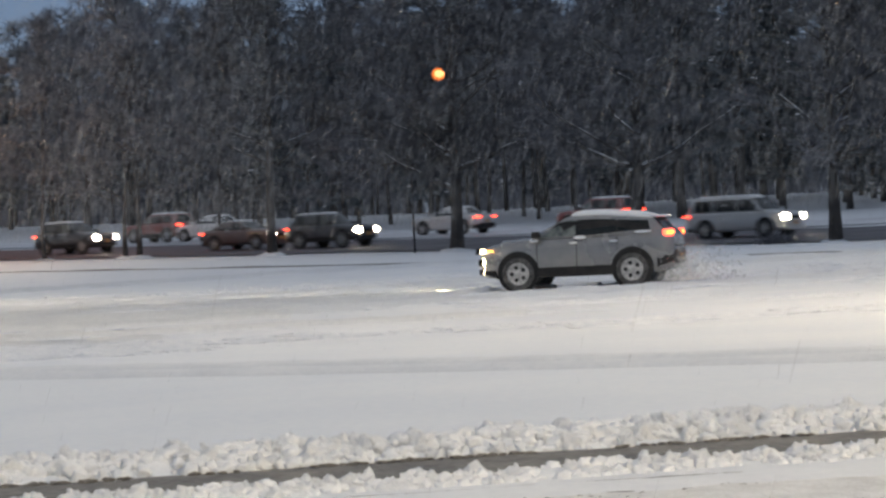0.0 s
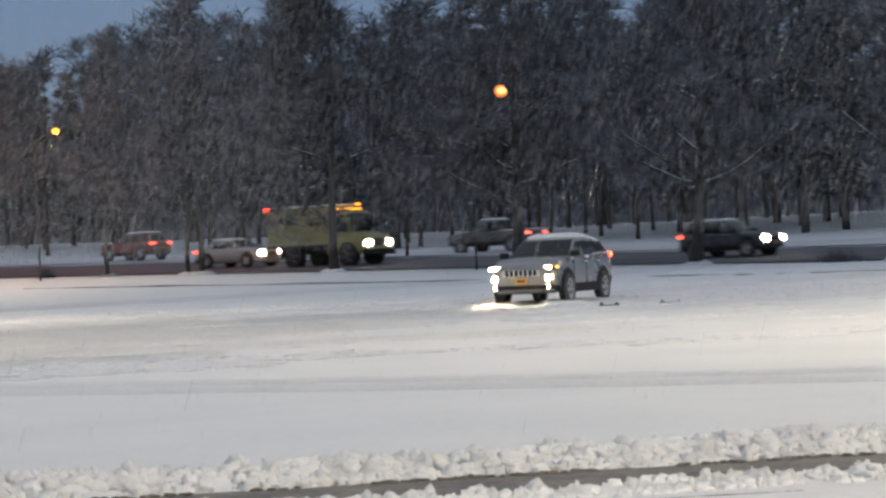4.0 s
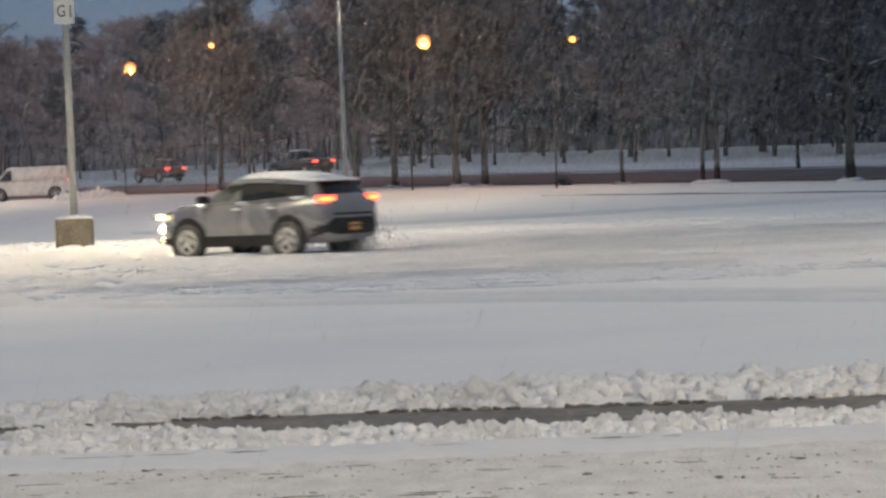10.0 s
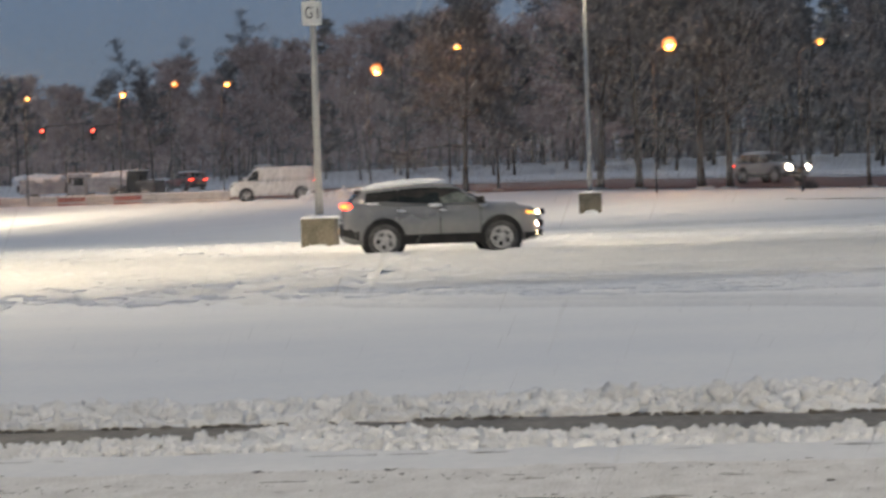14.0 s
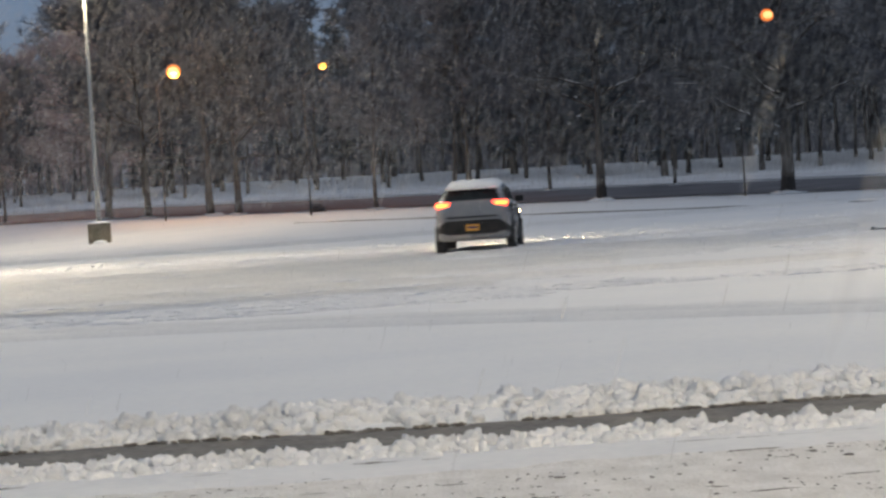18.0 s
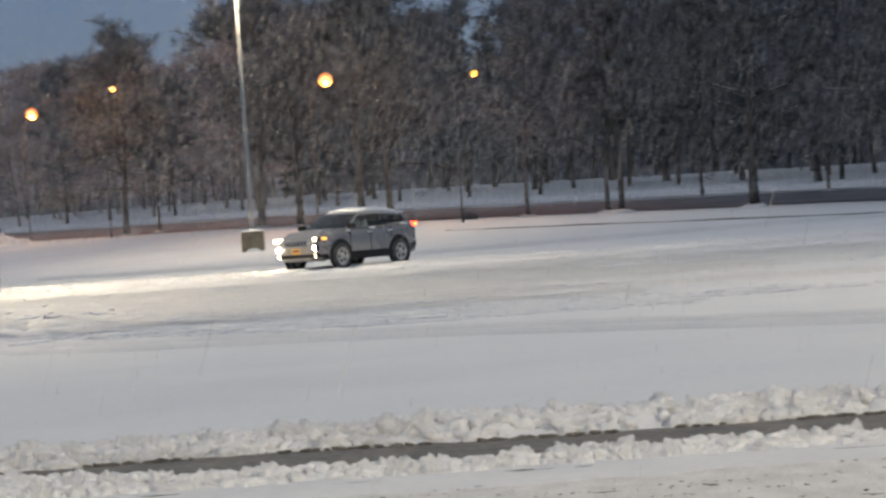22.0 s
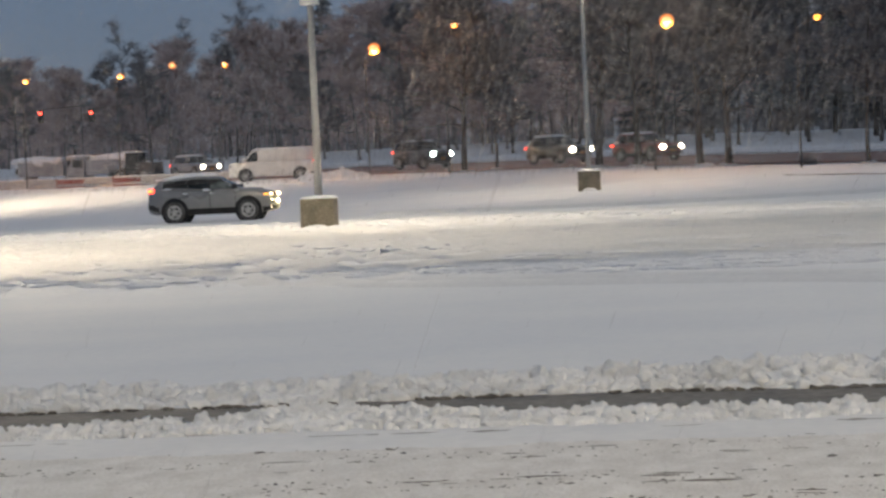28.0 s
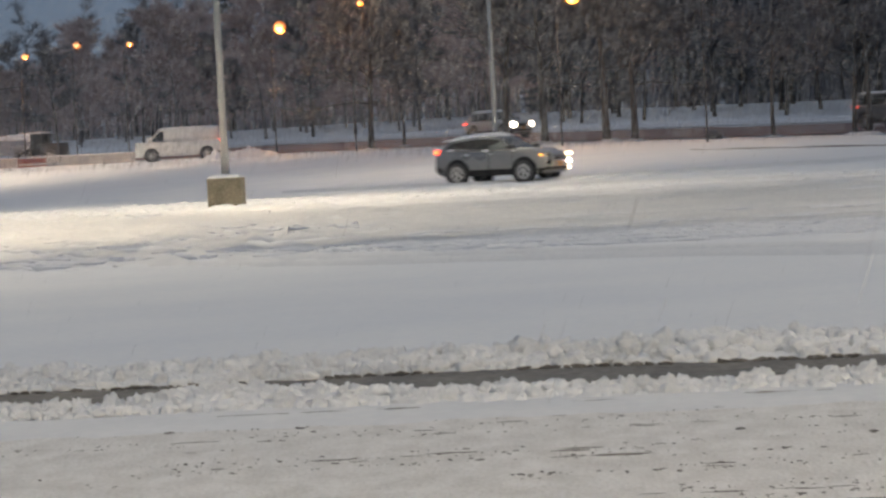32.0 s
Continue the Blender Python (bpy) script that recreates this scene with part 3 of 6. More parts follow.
# ---- cars ----
def wheel(parent, x, side, r, track, holes=False):
    hub = new("wheel")
    hub.parent = parent
    hub.location = (x, side * track, r)
    bm = bmesh.new()
    n = 26
    prof = [(-0.11, r * 0.70), (-0.115, r * 0.93), (-0.085, r), (0.085, r), (0.115, r * 0.93), (0.11, r * 0.70)]
    rings = [[Vector((rr * math.cos(2 * math.pi * k / n), o, rr * math.sin(2 * math.pi * k / n))) for k in range(n)] for o, rr in prof]
    add_loft(bm, rings, False)
    part("tyre", bm, RUBBER, hub, smooth_faces=True)
    bm = bmesh.new()
    o = side * 0.085
    rings = [[Vector((rr * math.cos(2 * math.pi * k / n), oo, rr * math.sin(2 * math.pi * k / n))) for k in range(n)] for rr, oo in ((r * 0.79, o + side * 0.025), (r * 0.70, o + side * 0.025), (r * 0.64, o - side * 0.05))]
    add_loft(bm, rings, False)
    for k in range(0 if holes else 5):
        for d in (-0.16, 0.16):
            a = 2 * math.pi * k / 5 + d
            add_tube(bm, (0.05 * math.cos(a), o, 0.05 * math.sin(a)), (r * 0.68 * math.cos(a + d * 0.4), o + side * 0.005, r * 0.68 * math.sin(a + d * 0.4)), 0.028, 0.03, 6)
    add_tube(bm, (0, o - side * 0.05, 0), (0, o + side * 0.025, 0), 0.075, 0.06, 12)
    if holes:
        add_tube(bm, (0, o - side * 0.04, 0), (0, o + side * 0.004, 0), r * 0.69, r * 0.66, n)
        for k in range(5):
            a = 2 * math.pi * (k + 0.5) / 5
            add_tube(bm, (0.05 * math.cos(a), o + side * 0.012, 0.05 * math.sin(a)), (r * 0.62 * math.cos(a), o + side * 0.004, r * 0.62 * math.sin(a)), 0.026, 0.034, 6)
    part("rim", bm, RIM, hub, smooth_faces=False)
    if holes:
        for k in range(5):
            a = 2 * math.pi * k / 5
            bm = bmesh.new()
            add_tube(bm, (r * 0.40 * math.cos(a), o, r * 0.40 * math.sin(a)), (r * 0.40 * math.cos(a), o + side * 0.009, r * 0.40 * math.sin(a)), r * 0.135, r * 0.125, 10)
            part("rim_opening", bm, BLACK, hub, "dark opening between the spokes")
    bm = bmesh.new()
    add_tube(bm, (0, o - side * 0.08, 0), (0, o - side * 0.055, 0), r * 0.68, r * 0.68, 20)
    part("brake_disc", bm, SNOWY_DISC, hub, "snow-packed brake disc")
    return hub


def cross(x, w, zb, zt, crown=0.03):
    h = zt - zb
    half = [(w * 0.80, zb), (w * 0.95, zb + 0.05), (w * 0.985, zb + 0.22 * h), (w, zb + 0.5 * h), (w * 0.985, zb + 0.78 * h), (w * 0.94, zt - 0.05 * h), (w * 0.84, zt), (w * 0.45, zt + crown)]
    return [Vector((x, y, z)) for y, z in half] + [Vector((x, -y, z)) for y, z in half[::-1]]


def plan_ring(xf, xr, hw, z, bow_f=0.12, bow_r=0.08):
    pts = []
    for k in range(7):
        u = -1 + 2 * k / 6
        pts.append(Vector((xf - bow_f * u * u, hw * u * (0.97 if abs(u) == 1 else 1), z)))
    for k in range(1, 6):
        pts.append(Vector((xf - bow_f + (xr + bow_r - xf + bow_f) * k / 6, hw * (1.0 + 0.015 * math.sin(math.pi * k / 6)), z)))
    for k in range(7):
        u = 1 - 2 * k / 6
        pts.append(Vector((xr + bow_r * u * u, hw * u * (0.97 if abs(u) == 1 else 1), z)))
    for k in range(5, 0, -1):
        pts.append(Vector((xf - bow_f + (xr + bow_r - xf + bow_f) * k / 6, -hw * (1.0 + 0.015 * math.sin(math.pi * k / 6)), z)))
    return pts


def car(name, label, colour, L=4.62, W=1.86, H=1.68, hood=1.02, belt=1.10, ws=0.95, rf=0.15, rr=-1.72, tb=-2.2, deck=None, r=0.37, axles=(1.36, -1.34),
        clear=0.30, lights=True, dark_sills=True, snow=True, grille=True, category="car", head=None, windows=((0.62, -0.02), (-0.08, -0.92), (-1.0, -1.62)), tail_z=None, bed=None, roof_w=0.70, hot=False, drop=0.0, kick=0.0, snowy=0.0, plate_z=None):
    root = empty(name, Matrix.Identity(4), label, category)
    hw = W / 2
    f, b = L / 2, -L / 2
    deck = deck or belt + 0.06
    head = head or HEAD_FAR
    # lower body
    dip = 0.10 if grille == "slots" else 0.0
    st = [(f, 0.66, clear + 0.10, hood - 0.14 - dip), (f - 0.05, 0.78, clear + 0.05, hood - 0.07 - dip), (f - 0.18, 0.90, clear, hood - 0.03 - 0.7 * dip), (f - 0.5, 0.965, clear, hood - 0.01 - 0.25 * dip),
          ((f + ws) / 2, 0.985, clear, (hood + belt) / 2 - 0.01 + 0.1 * dip), (ws, 1.0, clear, belt), (0.0, 1.0, clear, belt + 0.01), (rr * 0.6, 1.0, clear, belt + 0.02), (max(tb, b + 0.3), 0.985, clear, deck),
          (b + 0.15, 0.95, clear + 0.03, deck - 0.02), (b + 0.03, 0.88, clear + 0.08, deck - 0.08), (b, 0.78, clear + 0.12, deck - 0.2)]
    bm = add_loft(bmesh.new(), [cross(x, hw * k, zb, zt) for x, k, zb, zt in st])
    part("body", bm, colour, root, smooth_faces=True)
    # cabin
    zr = H
    levels = [(0.0, belt - 0.02, 0.915), (0.45, belt + 0.45 * (zr - belt), 0.85), (0.86, belt + 0.88 * (zr - belt), roof_w + 0.07), (1.0, zr - 0.02, roof_w)]
    rings = []
    for u, z, k in levels:
        rings.append(plan_ring(ws + (rf - ws) * u, tb + (rr - tb) * u, hw * k, z))
    top = plan_ring(rf - 0.25, rr + 0.25, hw * roof_w * 0.75, zr + 0.015)
    bm = add_loft(bmesh.new(), rings + [top])
    for v in bm.verts:
        if v.co.z > belt and drop:
            v.co.z -= drop * smooth((-v.co.x - 0.4) / 1.6) * (v.co.z - belt) / (zr - belt)
    part("cabin", bm, colour, root, smooth_faces=True)

    def side_at(x_frac, u, side):
        """A point on the cabin's side: x_frac is x, u the height share."""
        k = levels[0][2] + (levels[1][2] - levels[0][2]) * min(u, 0.45) / 0.45 + (0 if u < 0.45 else (levels[2][2] - levels[1][2]) * (u - 0.45) / 0.41)
        z = belt - 0.02 + (zr - belt) * (u if u < 0.45 else 0.45 + (u - 0.45) * (0.43 / 0.41)) + 0.0
        return Vector((x_frac, side * (hw * k * 1.018 + 0.008), z))

    for side in (1, -1):
        for xa, xb in windows:
            lim_f = lambda u: ws + (rf - ws) * u - 0.20
            lim_r = lambda u: tb + (rr - tb) * u + 0.20
            lo, hi = 0.09, 0.80
            quad = []
            for u, x in ((lo, xa), (0.45, xa), (hi, xa), (hi, (xa + xb) / 2), (hi, xb), (0.45, xb), (lo, xb), (lo, (xa + xb) / 2)):
                uu = u + kick * smooth((-x - 0.1) / 1.6) if u < 0.2 else u
                quad.append(side_at(max(lim_r(uu), min(lim_f(uu), x)), uu, side))
            bm = bmesh.new()
            for p in quad:
                p.z -= drop * smooth((-p.x - 0.4) / 1.6) * (p.z - belt) / (zr - belt)
            vs = [bm.verts.new(p) for p in quad]
            inn = [bm.verts.new(p - Vector((0, side * 0.03, 0))) for p in quad]
            bm.faces.new(vs if side < 0 else vs[::-1])
            for k in range(len(vs)):
                bm.faces.new((vs[k], vs[(k + 1) % 8], inn[(k + 1) % 8], inn[k]))
            part("side_window", bm, PALE_GLASS if dark_sills and xa > 0.5 else GLASS, root)
        bm = box(ws - 0.38, ws - 0.20, side * (hw * 0.93), side * (hw + 0.16), belt + 0.02, belt + 0.17, 0.03)
        part("mirror", bm, BLACK if dark_sills else colour, root)
        if dark_sills:
            bm = box(axles[1] + 0.42, axles[0] - 0.42, side * (hw - 0.03), side * (hw + 0.012), clear - 0.03, clear + 0.20, 0.01)
            part("sill", bm, BLACK, root)
        for x in (0.10, -0.85):
            if x > tb + 0.4 and bed is None:
                bm = box(x - 0.09, x + 0.09, side * hw, side * (hw + 0.022), belt - 0.17, belt - 0.13, 0.008)
                part("door_handle", bm, colour, root)
        for ax in axles:
            bm = bmesh.new()
            y0, y1 = side * (hw - 0.02), side * (hw + 0.008)
            add_tube(bm, (ax, y0, r + 0.03), (ax, y1, r + 0.03), r + 0.12, r + 0.11, 28)
            part("wheel_arch", bm, BLACK, root)
    # front and rear screens
    for nm, xa, xb, s in (("windscreen", ws, rf, 1), ("rear_window", tb, rr, -1)):
        bm = bmesh.new()
        vs = []
        for u, share in ((0.10, 0.86), (0.45, 0.815), (0.86, roof_w + 0.015)) if s > 0 else ((0.16, 0.74), (0.45, 0.70), (0.84, roof_w - 0.09)):
            z = belt - 0.02 + (zr - belt) * (u if u < 0.45 else 0.45 + (u - 0.45) * 1.05)
            k = hw * share
            row = []
            for j in range(7):
                v = -1 + j / 3
                bow = 0.12 if s > 0 else 0.08
                row.append(bm.verts.new((xa + (xb - xa) * u - s * bow * v * v * 0.9 + s * 0.02, k * v, z + 0.012)))
            vs.append(row)
        for a, c in zip(vs, vs[1:]):
            for j in range(6):
                bm.faces.new((a[j], a[j + 1], c[j + 1], c[j]))
        part(nm, bm, GLASS, root, smooth_faces=True)
    # bumpers
    bm = add_loft(bmesh.new(), [cross(f + 0.015 - d, hw * k, clear + (0.10 - d * 0.3 if dark_sills else -0.02), clear + 0.2, 0) for d, k in ((0, 0.66), (0.06, 0.82), (0.2, 0.915), (0.42, 0.975))])
    part("front_bumper", bm, BLACK if dark_sills else colour, root, smooth_faces=False)
    bm = add_loft(bmesh.new(), [cross(b - 0.03 + d, hw * k, clear + (0.17 - d * 0.35 if plate_z else 0), clear + (0.50 if plate_z else 0.30), 0) for d, k in ((0, 0.74), (0.06, 0.88), (0.2, 0.96), (0.42, 0.985))])
    part("rear_bumper", bm, BLACK, root, smooth_faces=False)
    # lights
    for side in (1, -1):
        if lights:
            if grille == "slots":
                def swing(bm, yy, xf, turn=27):
                    """Turn a lamp about the upright through its middle, so that it follows the bowed nose."""
                    bmesh.ops.rotate(bm, verts=bm.verts[:], cent=(xf, yy, 0), matrix=Matrix.Rotation(side * radians(-turn), 3, "Z"))
                    return bm

                for nm, yc, zc, hy, hz, xf, lab in (("headlight", 0.74, hood - 0.185, 0.18, 0.048, f - 0.03, "slim bright headlight"), ("fog_lamp", 0.76, clear + 0.15, 0.056, 0.052, f - 0.02, "small bright fog lamp")):
                    yy = side * hw * yc
                    bm = bmesh.new()
                    for a, c, e, g in ((yy - hy - 0.02, yy - hy, zc - hz, zc + hz), (yy + hy, yy + hy + 0.02, zc - hz, zc + hz), (yy - hy - 0.02, yy + hy + 0.02, zc + hz, zc + hz + 0.015), (yy - hy - 0.02, yy + hy + 0.02, zc - hz - 0.015, zc - hz)):
                        add_box(bm, xf - 0.12, xf + 0.004, a, c, e, g)
                    shell = part(nm, swing(bm, yy, xf), BLACK, root, lab)
                    part("lens", swing(box(xf - 0.12, xf, yy - hy, yy + hy, zc - hz, zc + hz, 0.01), yy, xf), HEAD_SLIM, shell, "bright lamp glass")
                y, xf, zc = side * hw * 0.76, f - 0.02, clear + 0.37
                bm = bmesh.new()
                for ra, rb, xa, xb in ((0.075, 0.077, xf - 0.05, xf + 0.04), (0.077, 0.085, xf + 0.04, xf + 0.035), (0.085, 0.087, xf + 0.035, xf - 0.1)):
                    add_tube(bm, (xa, y, zc), (xb, y, zc), ra, rb, 18, False)
                lampshell = part("headlight_bezel", swing(bm, y, xf, 12), CUP, root, "round black lamp housing")
                bm = bmesh.new()
                add_tube(bm, (xf - 0.012, y, zc), (xf, y, zc - 0.0005), 0.073, 0.070, 18)
                part("lens", swing(bm, y, xf, 12), HEAD, lampshell, "dazzling round main headlight")
                part("side_marker", box(f - 0.36, f - 0.21, side * hw * 0.92, side * hw * 0.968, hood - 0.205, hood - 0.16, 0.012), AMBER_DIM, root, "amber side lamp")
            else:
                part("headlight", add_blob(bmesh.new(), (f - 0.10, side * hw * 0.72, hood - 0.25), 0.18, 0.0, 2, 0, (0.75, 1.15, 1.0)), head, root, "bright round headlight", True)
        else:
            part("headlight", box(f - 0.2, f - 0.05, side * hw * 0.6, side * hw * 0.86, hood - 0.28, hood - 0.12, 0.03), CHROME, root)
        zt = tail_z or deck - 0.17
        bm = box(b - 0.012 + (0.03 if hot else 0), b + 0.24, side * hw * 0.56, side * (hw * (0.935 if hot else 0.965)), zt - (0.075 if hot else 0.055), zt + (0.075 if hot else 0.055), 0.03)
        part("tail_light", bm, TAIL, root, "glowing red tail light", True)
        if hot:
            bm = box(b + 0.005, b + 0.15, side * hw * 0.62, side * (hw * 0.945), zt - 0.045, zt + 0.045, 0.03)
            part("tail_light_core", bm, TAIL_HOT, root, "hot orange core of the tail light", True)
    # face
    if grille == "slots":
        bm = box(f - 0.04, f + 0.012, -hw * 0.56, hw * 0.56, hood - 0.40, hood - 0.23, 0.015)
        g = part("grille", bm, CHROME, root, "seven-slot chrome grille")
        for k in range(7):
            y = (k - 3) * 0.125
            part("slot", box(f, f + 0.018, y - 0.04, y + 0.04, hood - 0.388, hood - 0.242, 0.008), BLACK, g)
    elif grille:
        part("grille", box(f - 0.06, f + 0.014, -hw * 0.45, hw * 0.45, hood - 0.36, hood - 0.2, 0.02), BLACK, root)
    for x, s in ((f + 0.02, 1), (b - 0.045, -1)):
        z = clear + 0.30 if s > 0 else plate_z or clear + 0.42
        pl = part("number_plate", box(min(x, x + s * 0.014), max(x, x + s * 0.014), -0.16, 0.16, z - 0.08, z + 0.08, 0.004), PLATE, root, "orange-yellow plate")
        part("plate_mark", box(min(x + s * 0.014, x + s * 0.018), max(x + s * 0.014, x + s * 0.018), -0.11, 0.11, z - 0.02, z + 0.035), PLATE_MARK, pl)
    if snow:
        rings = [plan_ring(rf + 0.02, rr - 0.02, hw * roof_w * 1.025, zr - 0.035), plan_ring(rf - 0.05, rr + 0.03, hw * roof_w * 0.98, zr + 0.02 + snowy * 0.6), plan_ring(rf - 0.3, rr + 0.3, hw * roof_w * 0.75, zr + 0.06 + snowy)]
        bm = add_loft(bmesh.new(), rings)
        for v in bm.verts:
            v.co.z -= drop * smooth((-v.co.x - 0.4) / 1.6)
        part("roof_snow", bm, SNOW_LUMP, root, "thin snow on the roof", True)
    if bed:
        part("bed_snow", box(bed[1], bed[0], -hw * 0.8, hw * 0.8, deck - 0.03, deck + 0.05, 0.03), SNOW_LUMP, root)
    wheels = [wheel(root, ax, side, r, hw - 0.055, grille == "slots") for ax in axles for side in (1, -1)]
    return root, wheels


GREY = material("dirty_grey_car_paint", (0.212, 0.215, 0.221), (0.266, 0.264, 0.26), 0.28, 0.3, scale=0.5, fine=5, clear=0.8, spread=0.1)
suv, suv_wheels = car("sport_utility_car", "grey sport utility car, snow on its roof, lamps lit", GREY, hood=1.12, belt=1.17, grille="slots", tail_z=1.19, hot=True, deck=1.29,
                      H=1.69, tb=-2.25, rr=-1.84, rf=0.20, ws=1.18, roof_w=0.70, r=0.38, windows=((0.86, -0.02), (-0.06, -0.98), (-1.02, -1.76)), drop=0.12, kick=0.22, snowy=0.05, plate_z=0.62)
for side in (1, -1):
    bm = bmesh.new()
    add_tube(bm, (0.0, side * 0.60, 1.70), (-0.8, side * 0.60, 1.69), 0.018, 0.018, 6)
    add_tube(bm, (-0.8, side * 0.60, 1.69), (-1.55, side * 0.585, 1.64), 0.018, 0.018, 6)
    for x in (0.0, -0.75, -1.48):
        add_tube(bm, (x, side * 0.595, 1.58), (x, side * 0.595, 1.695 - (0.05 if x < -1 else 0)), 0.02, 0.02, 6)
    part("roof_rail", bm, BLACK, suv)
for side in (1, -1):
    bm = bmesh.new()
    for k in range(24):
        u0, u1 = k / 24, (k + 1) / 24
        xa, xb = 0.80 - 2.52 * u0, 0.80 - 2.52 * u1
        cut = [(x, 1.20 + 0.09 * smooth((-x - 0.1) / 1.6), 1.545 - 0.10 * smooth((-x - 0.4) / 1.6) - 0.32 * smooth((x - 0.3) / 0.5)) for x in (xa, xb)]
        face = []
        for x, z0, z1 in (cut[0], cut[1]):
            for z in ((z0, z1) if x == xa else (z1, z0)):
                share = (z - 1.15) / 0.52
                face.append(bm.verts.new((x, side * (0.93 * (0.915 - 0.145 * share) * 1.018 + 0.003), z)))
        bm.faces.new(face)
    bmesh.ops.remove_doubles(bm, verts=bm.verts[:], dist=0.0005)
    part("window_trim", bm, BLACK, suv, "black pillars between the side windows")
for side in (1, -1):
    for k, (x, z, along, up) in enumerate(((-0.14, 1.165, 0.17, 0.045), (-0.93, 1.05, 0.12, 0.022), (0.02, 1.045, 0.10, 0.02), (0.96, 1.13, 0.10, 0.03), (-1.62, 1.235, 0.20, 0.03))):
        bm = add_blob(bmesh.new(), (x, side * (0.915 if z > 1.1 else 0.945), z), 1.0, 0.35, 2, 70 + k, (along, 0.03, up))
        part("snow_patch", bm, SNOW_LUMP, suv, "snow clinging to the door", True)
part("spoiler", box(-2.06, -1.72, -0.58, 0.58, 1.555, 1.61, 0.015), SNOW_LUMP, suv, "roof spoiler with snow on it")
for side in (1, -1):
    for x, z0, z1 in ((0.90, 0.50, 1.08), (-0.04, 0.50, 1.13), (-1.0, 0.85, 1.15)):
        part("door_seam", box(x - 0.008, x + 0.008, side * 0.905, side * 0.9335, z0, z1), BLACK, suv)
    part("side_crease", box(-1.9, 1.0, side * 0.915, side * 0.936, 0.93, 0.955, 0.008), GREY, suv)
part("tailgate_step", box(-2.335, -2.2, -0.62, 0.62, 0.86, 0.90, 0.015), BLACK, suv)

SEDAN = dict(L=4.7, W=1.82, H=1.44, hood=0.93, belt=0.98, ws=0.95, rf=0.15, rr=-1.05, tb=-1.75, deck=1.02, r=0.32, axles=(1.4, -1.38), clear=0.22, dark_sills=False, windows=((0.6, -0.15), (-0.2, -1.0)), roof_w=0.66)
CROSSOVER = dict(L=4.6, W=1.85, H=1.67, hood=1.03, belt=1.08, dark_sills=True)
BOXY = dict(L=4.5, W=1.88, H=1.82, hood=1.16, belt=1.24, ws=0.82, rf=0.42, rr=-2.06, tb=-2.2, windows=((0.5, -0.02), (-0.08, -0.92), (-1.0, -1.86)))
PICKUP = dict(L=5.6, W=1.95, H=1.85, hood=1.13, belt=1.18, ws=1.25, rf=0.65, rr=-0.55, tb=-0.75, deck=1.2, r=0.39, axles=(1.75, -1.75), clear=0.42, windows=((0.95, 0.15), (0.08, -0.5)), bed=(-0.95, -2.65))
MINIVAN = dict(L=5.1, W=1.98, H=1.78, hood=1.05, belt=1.10, ws=1.55, rf=0.75, rr=-2.2, tb=-2.45, deck=1.15, r=0.34, axles=(1.55, -1.5), clear=0.24, dark_sills=False, windows=((1.1, 0.15), (0.05, -1.05), (-1.15, -2.1)))
DARK = paint("dark_blue_paint", (0.03, 0.035, 0.045))
BROWN = paint("brown_paint", (0.10, 0.055, 0.045))
SILVER = paint("silver_paint", (0.36, 0.37, 0.38))
WHITE = paint("white_car_paint", (0.60, 0.60, 0.59), 0.15)
REDP = paint("red_paint", (0.22, 0.035, 0.03))
GREENB = paint("dark_green_paint", (0.035, 0.05, 0.045))
YELLOW = material("yellow_truck_paint", (0.26, 0.245, 0.07), (0.36, 0.34, 0.13), 0.5, scale=0.8, fine=8, clear=0.2)
GREEN_TRUCK = material("green_truck_paint", (0.075, 0.085, 0.05), (0.13, 0.14, 0.085), 0.6, scale=0.8, fine=8)


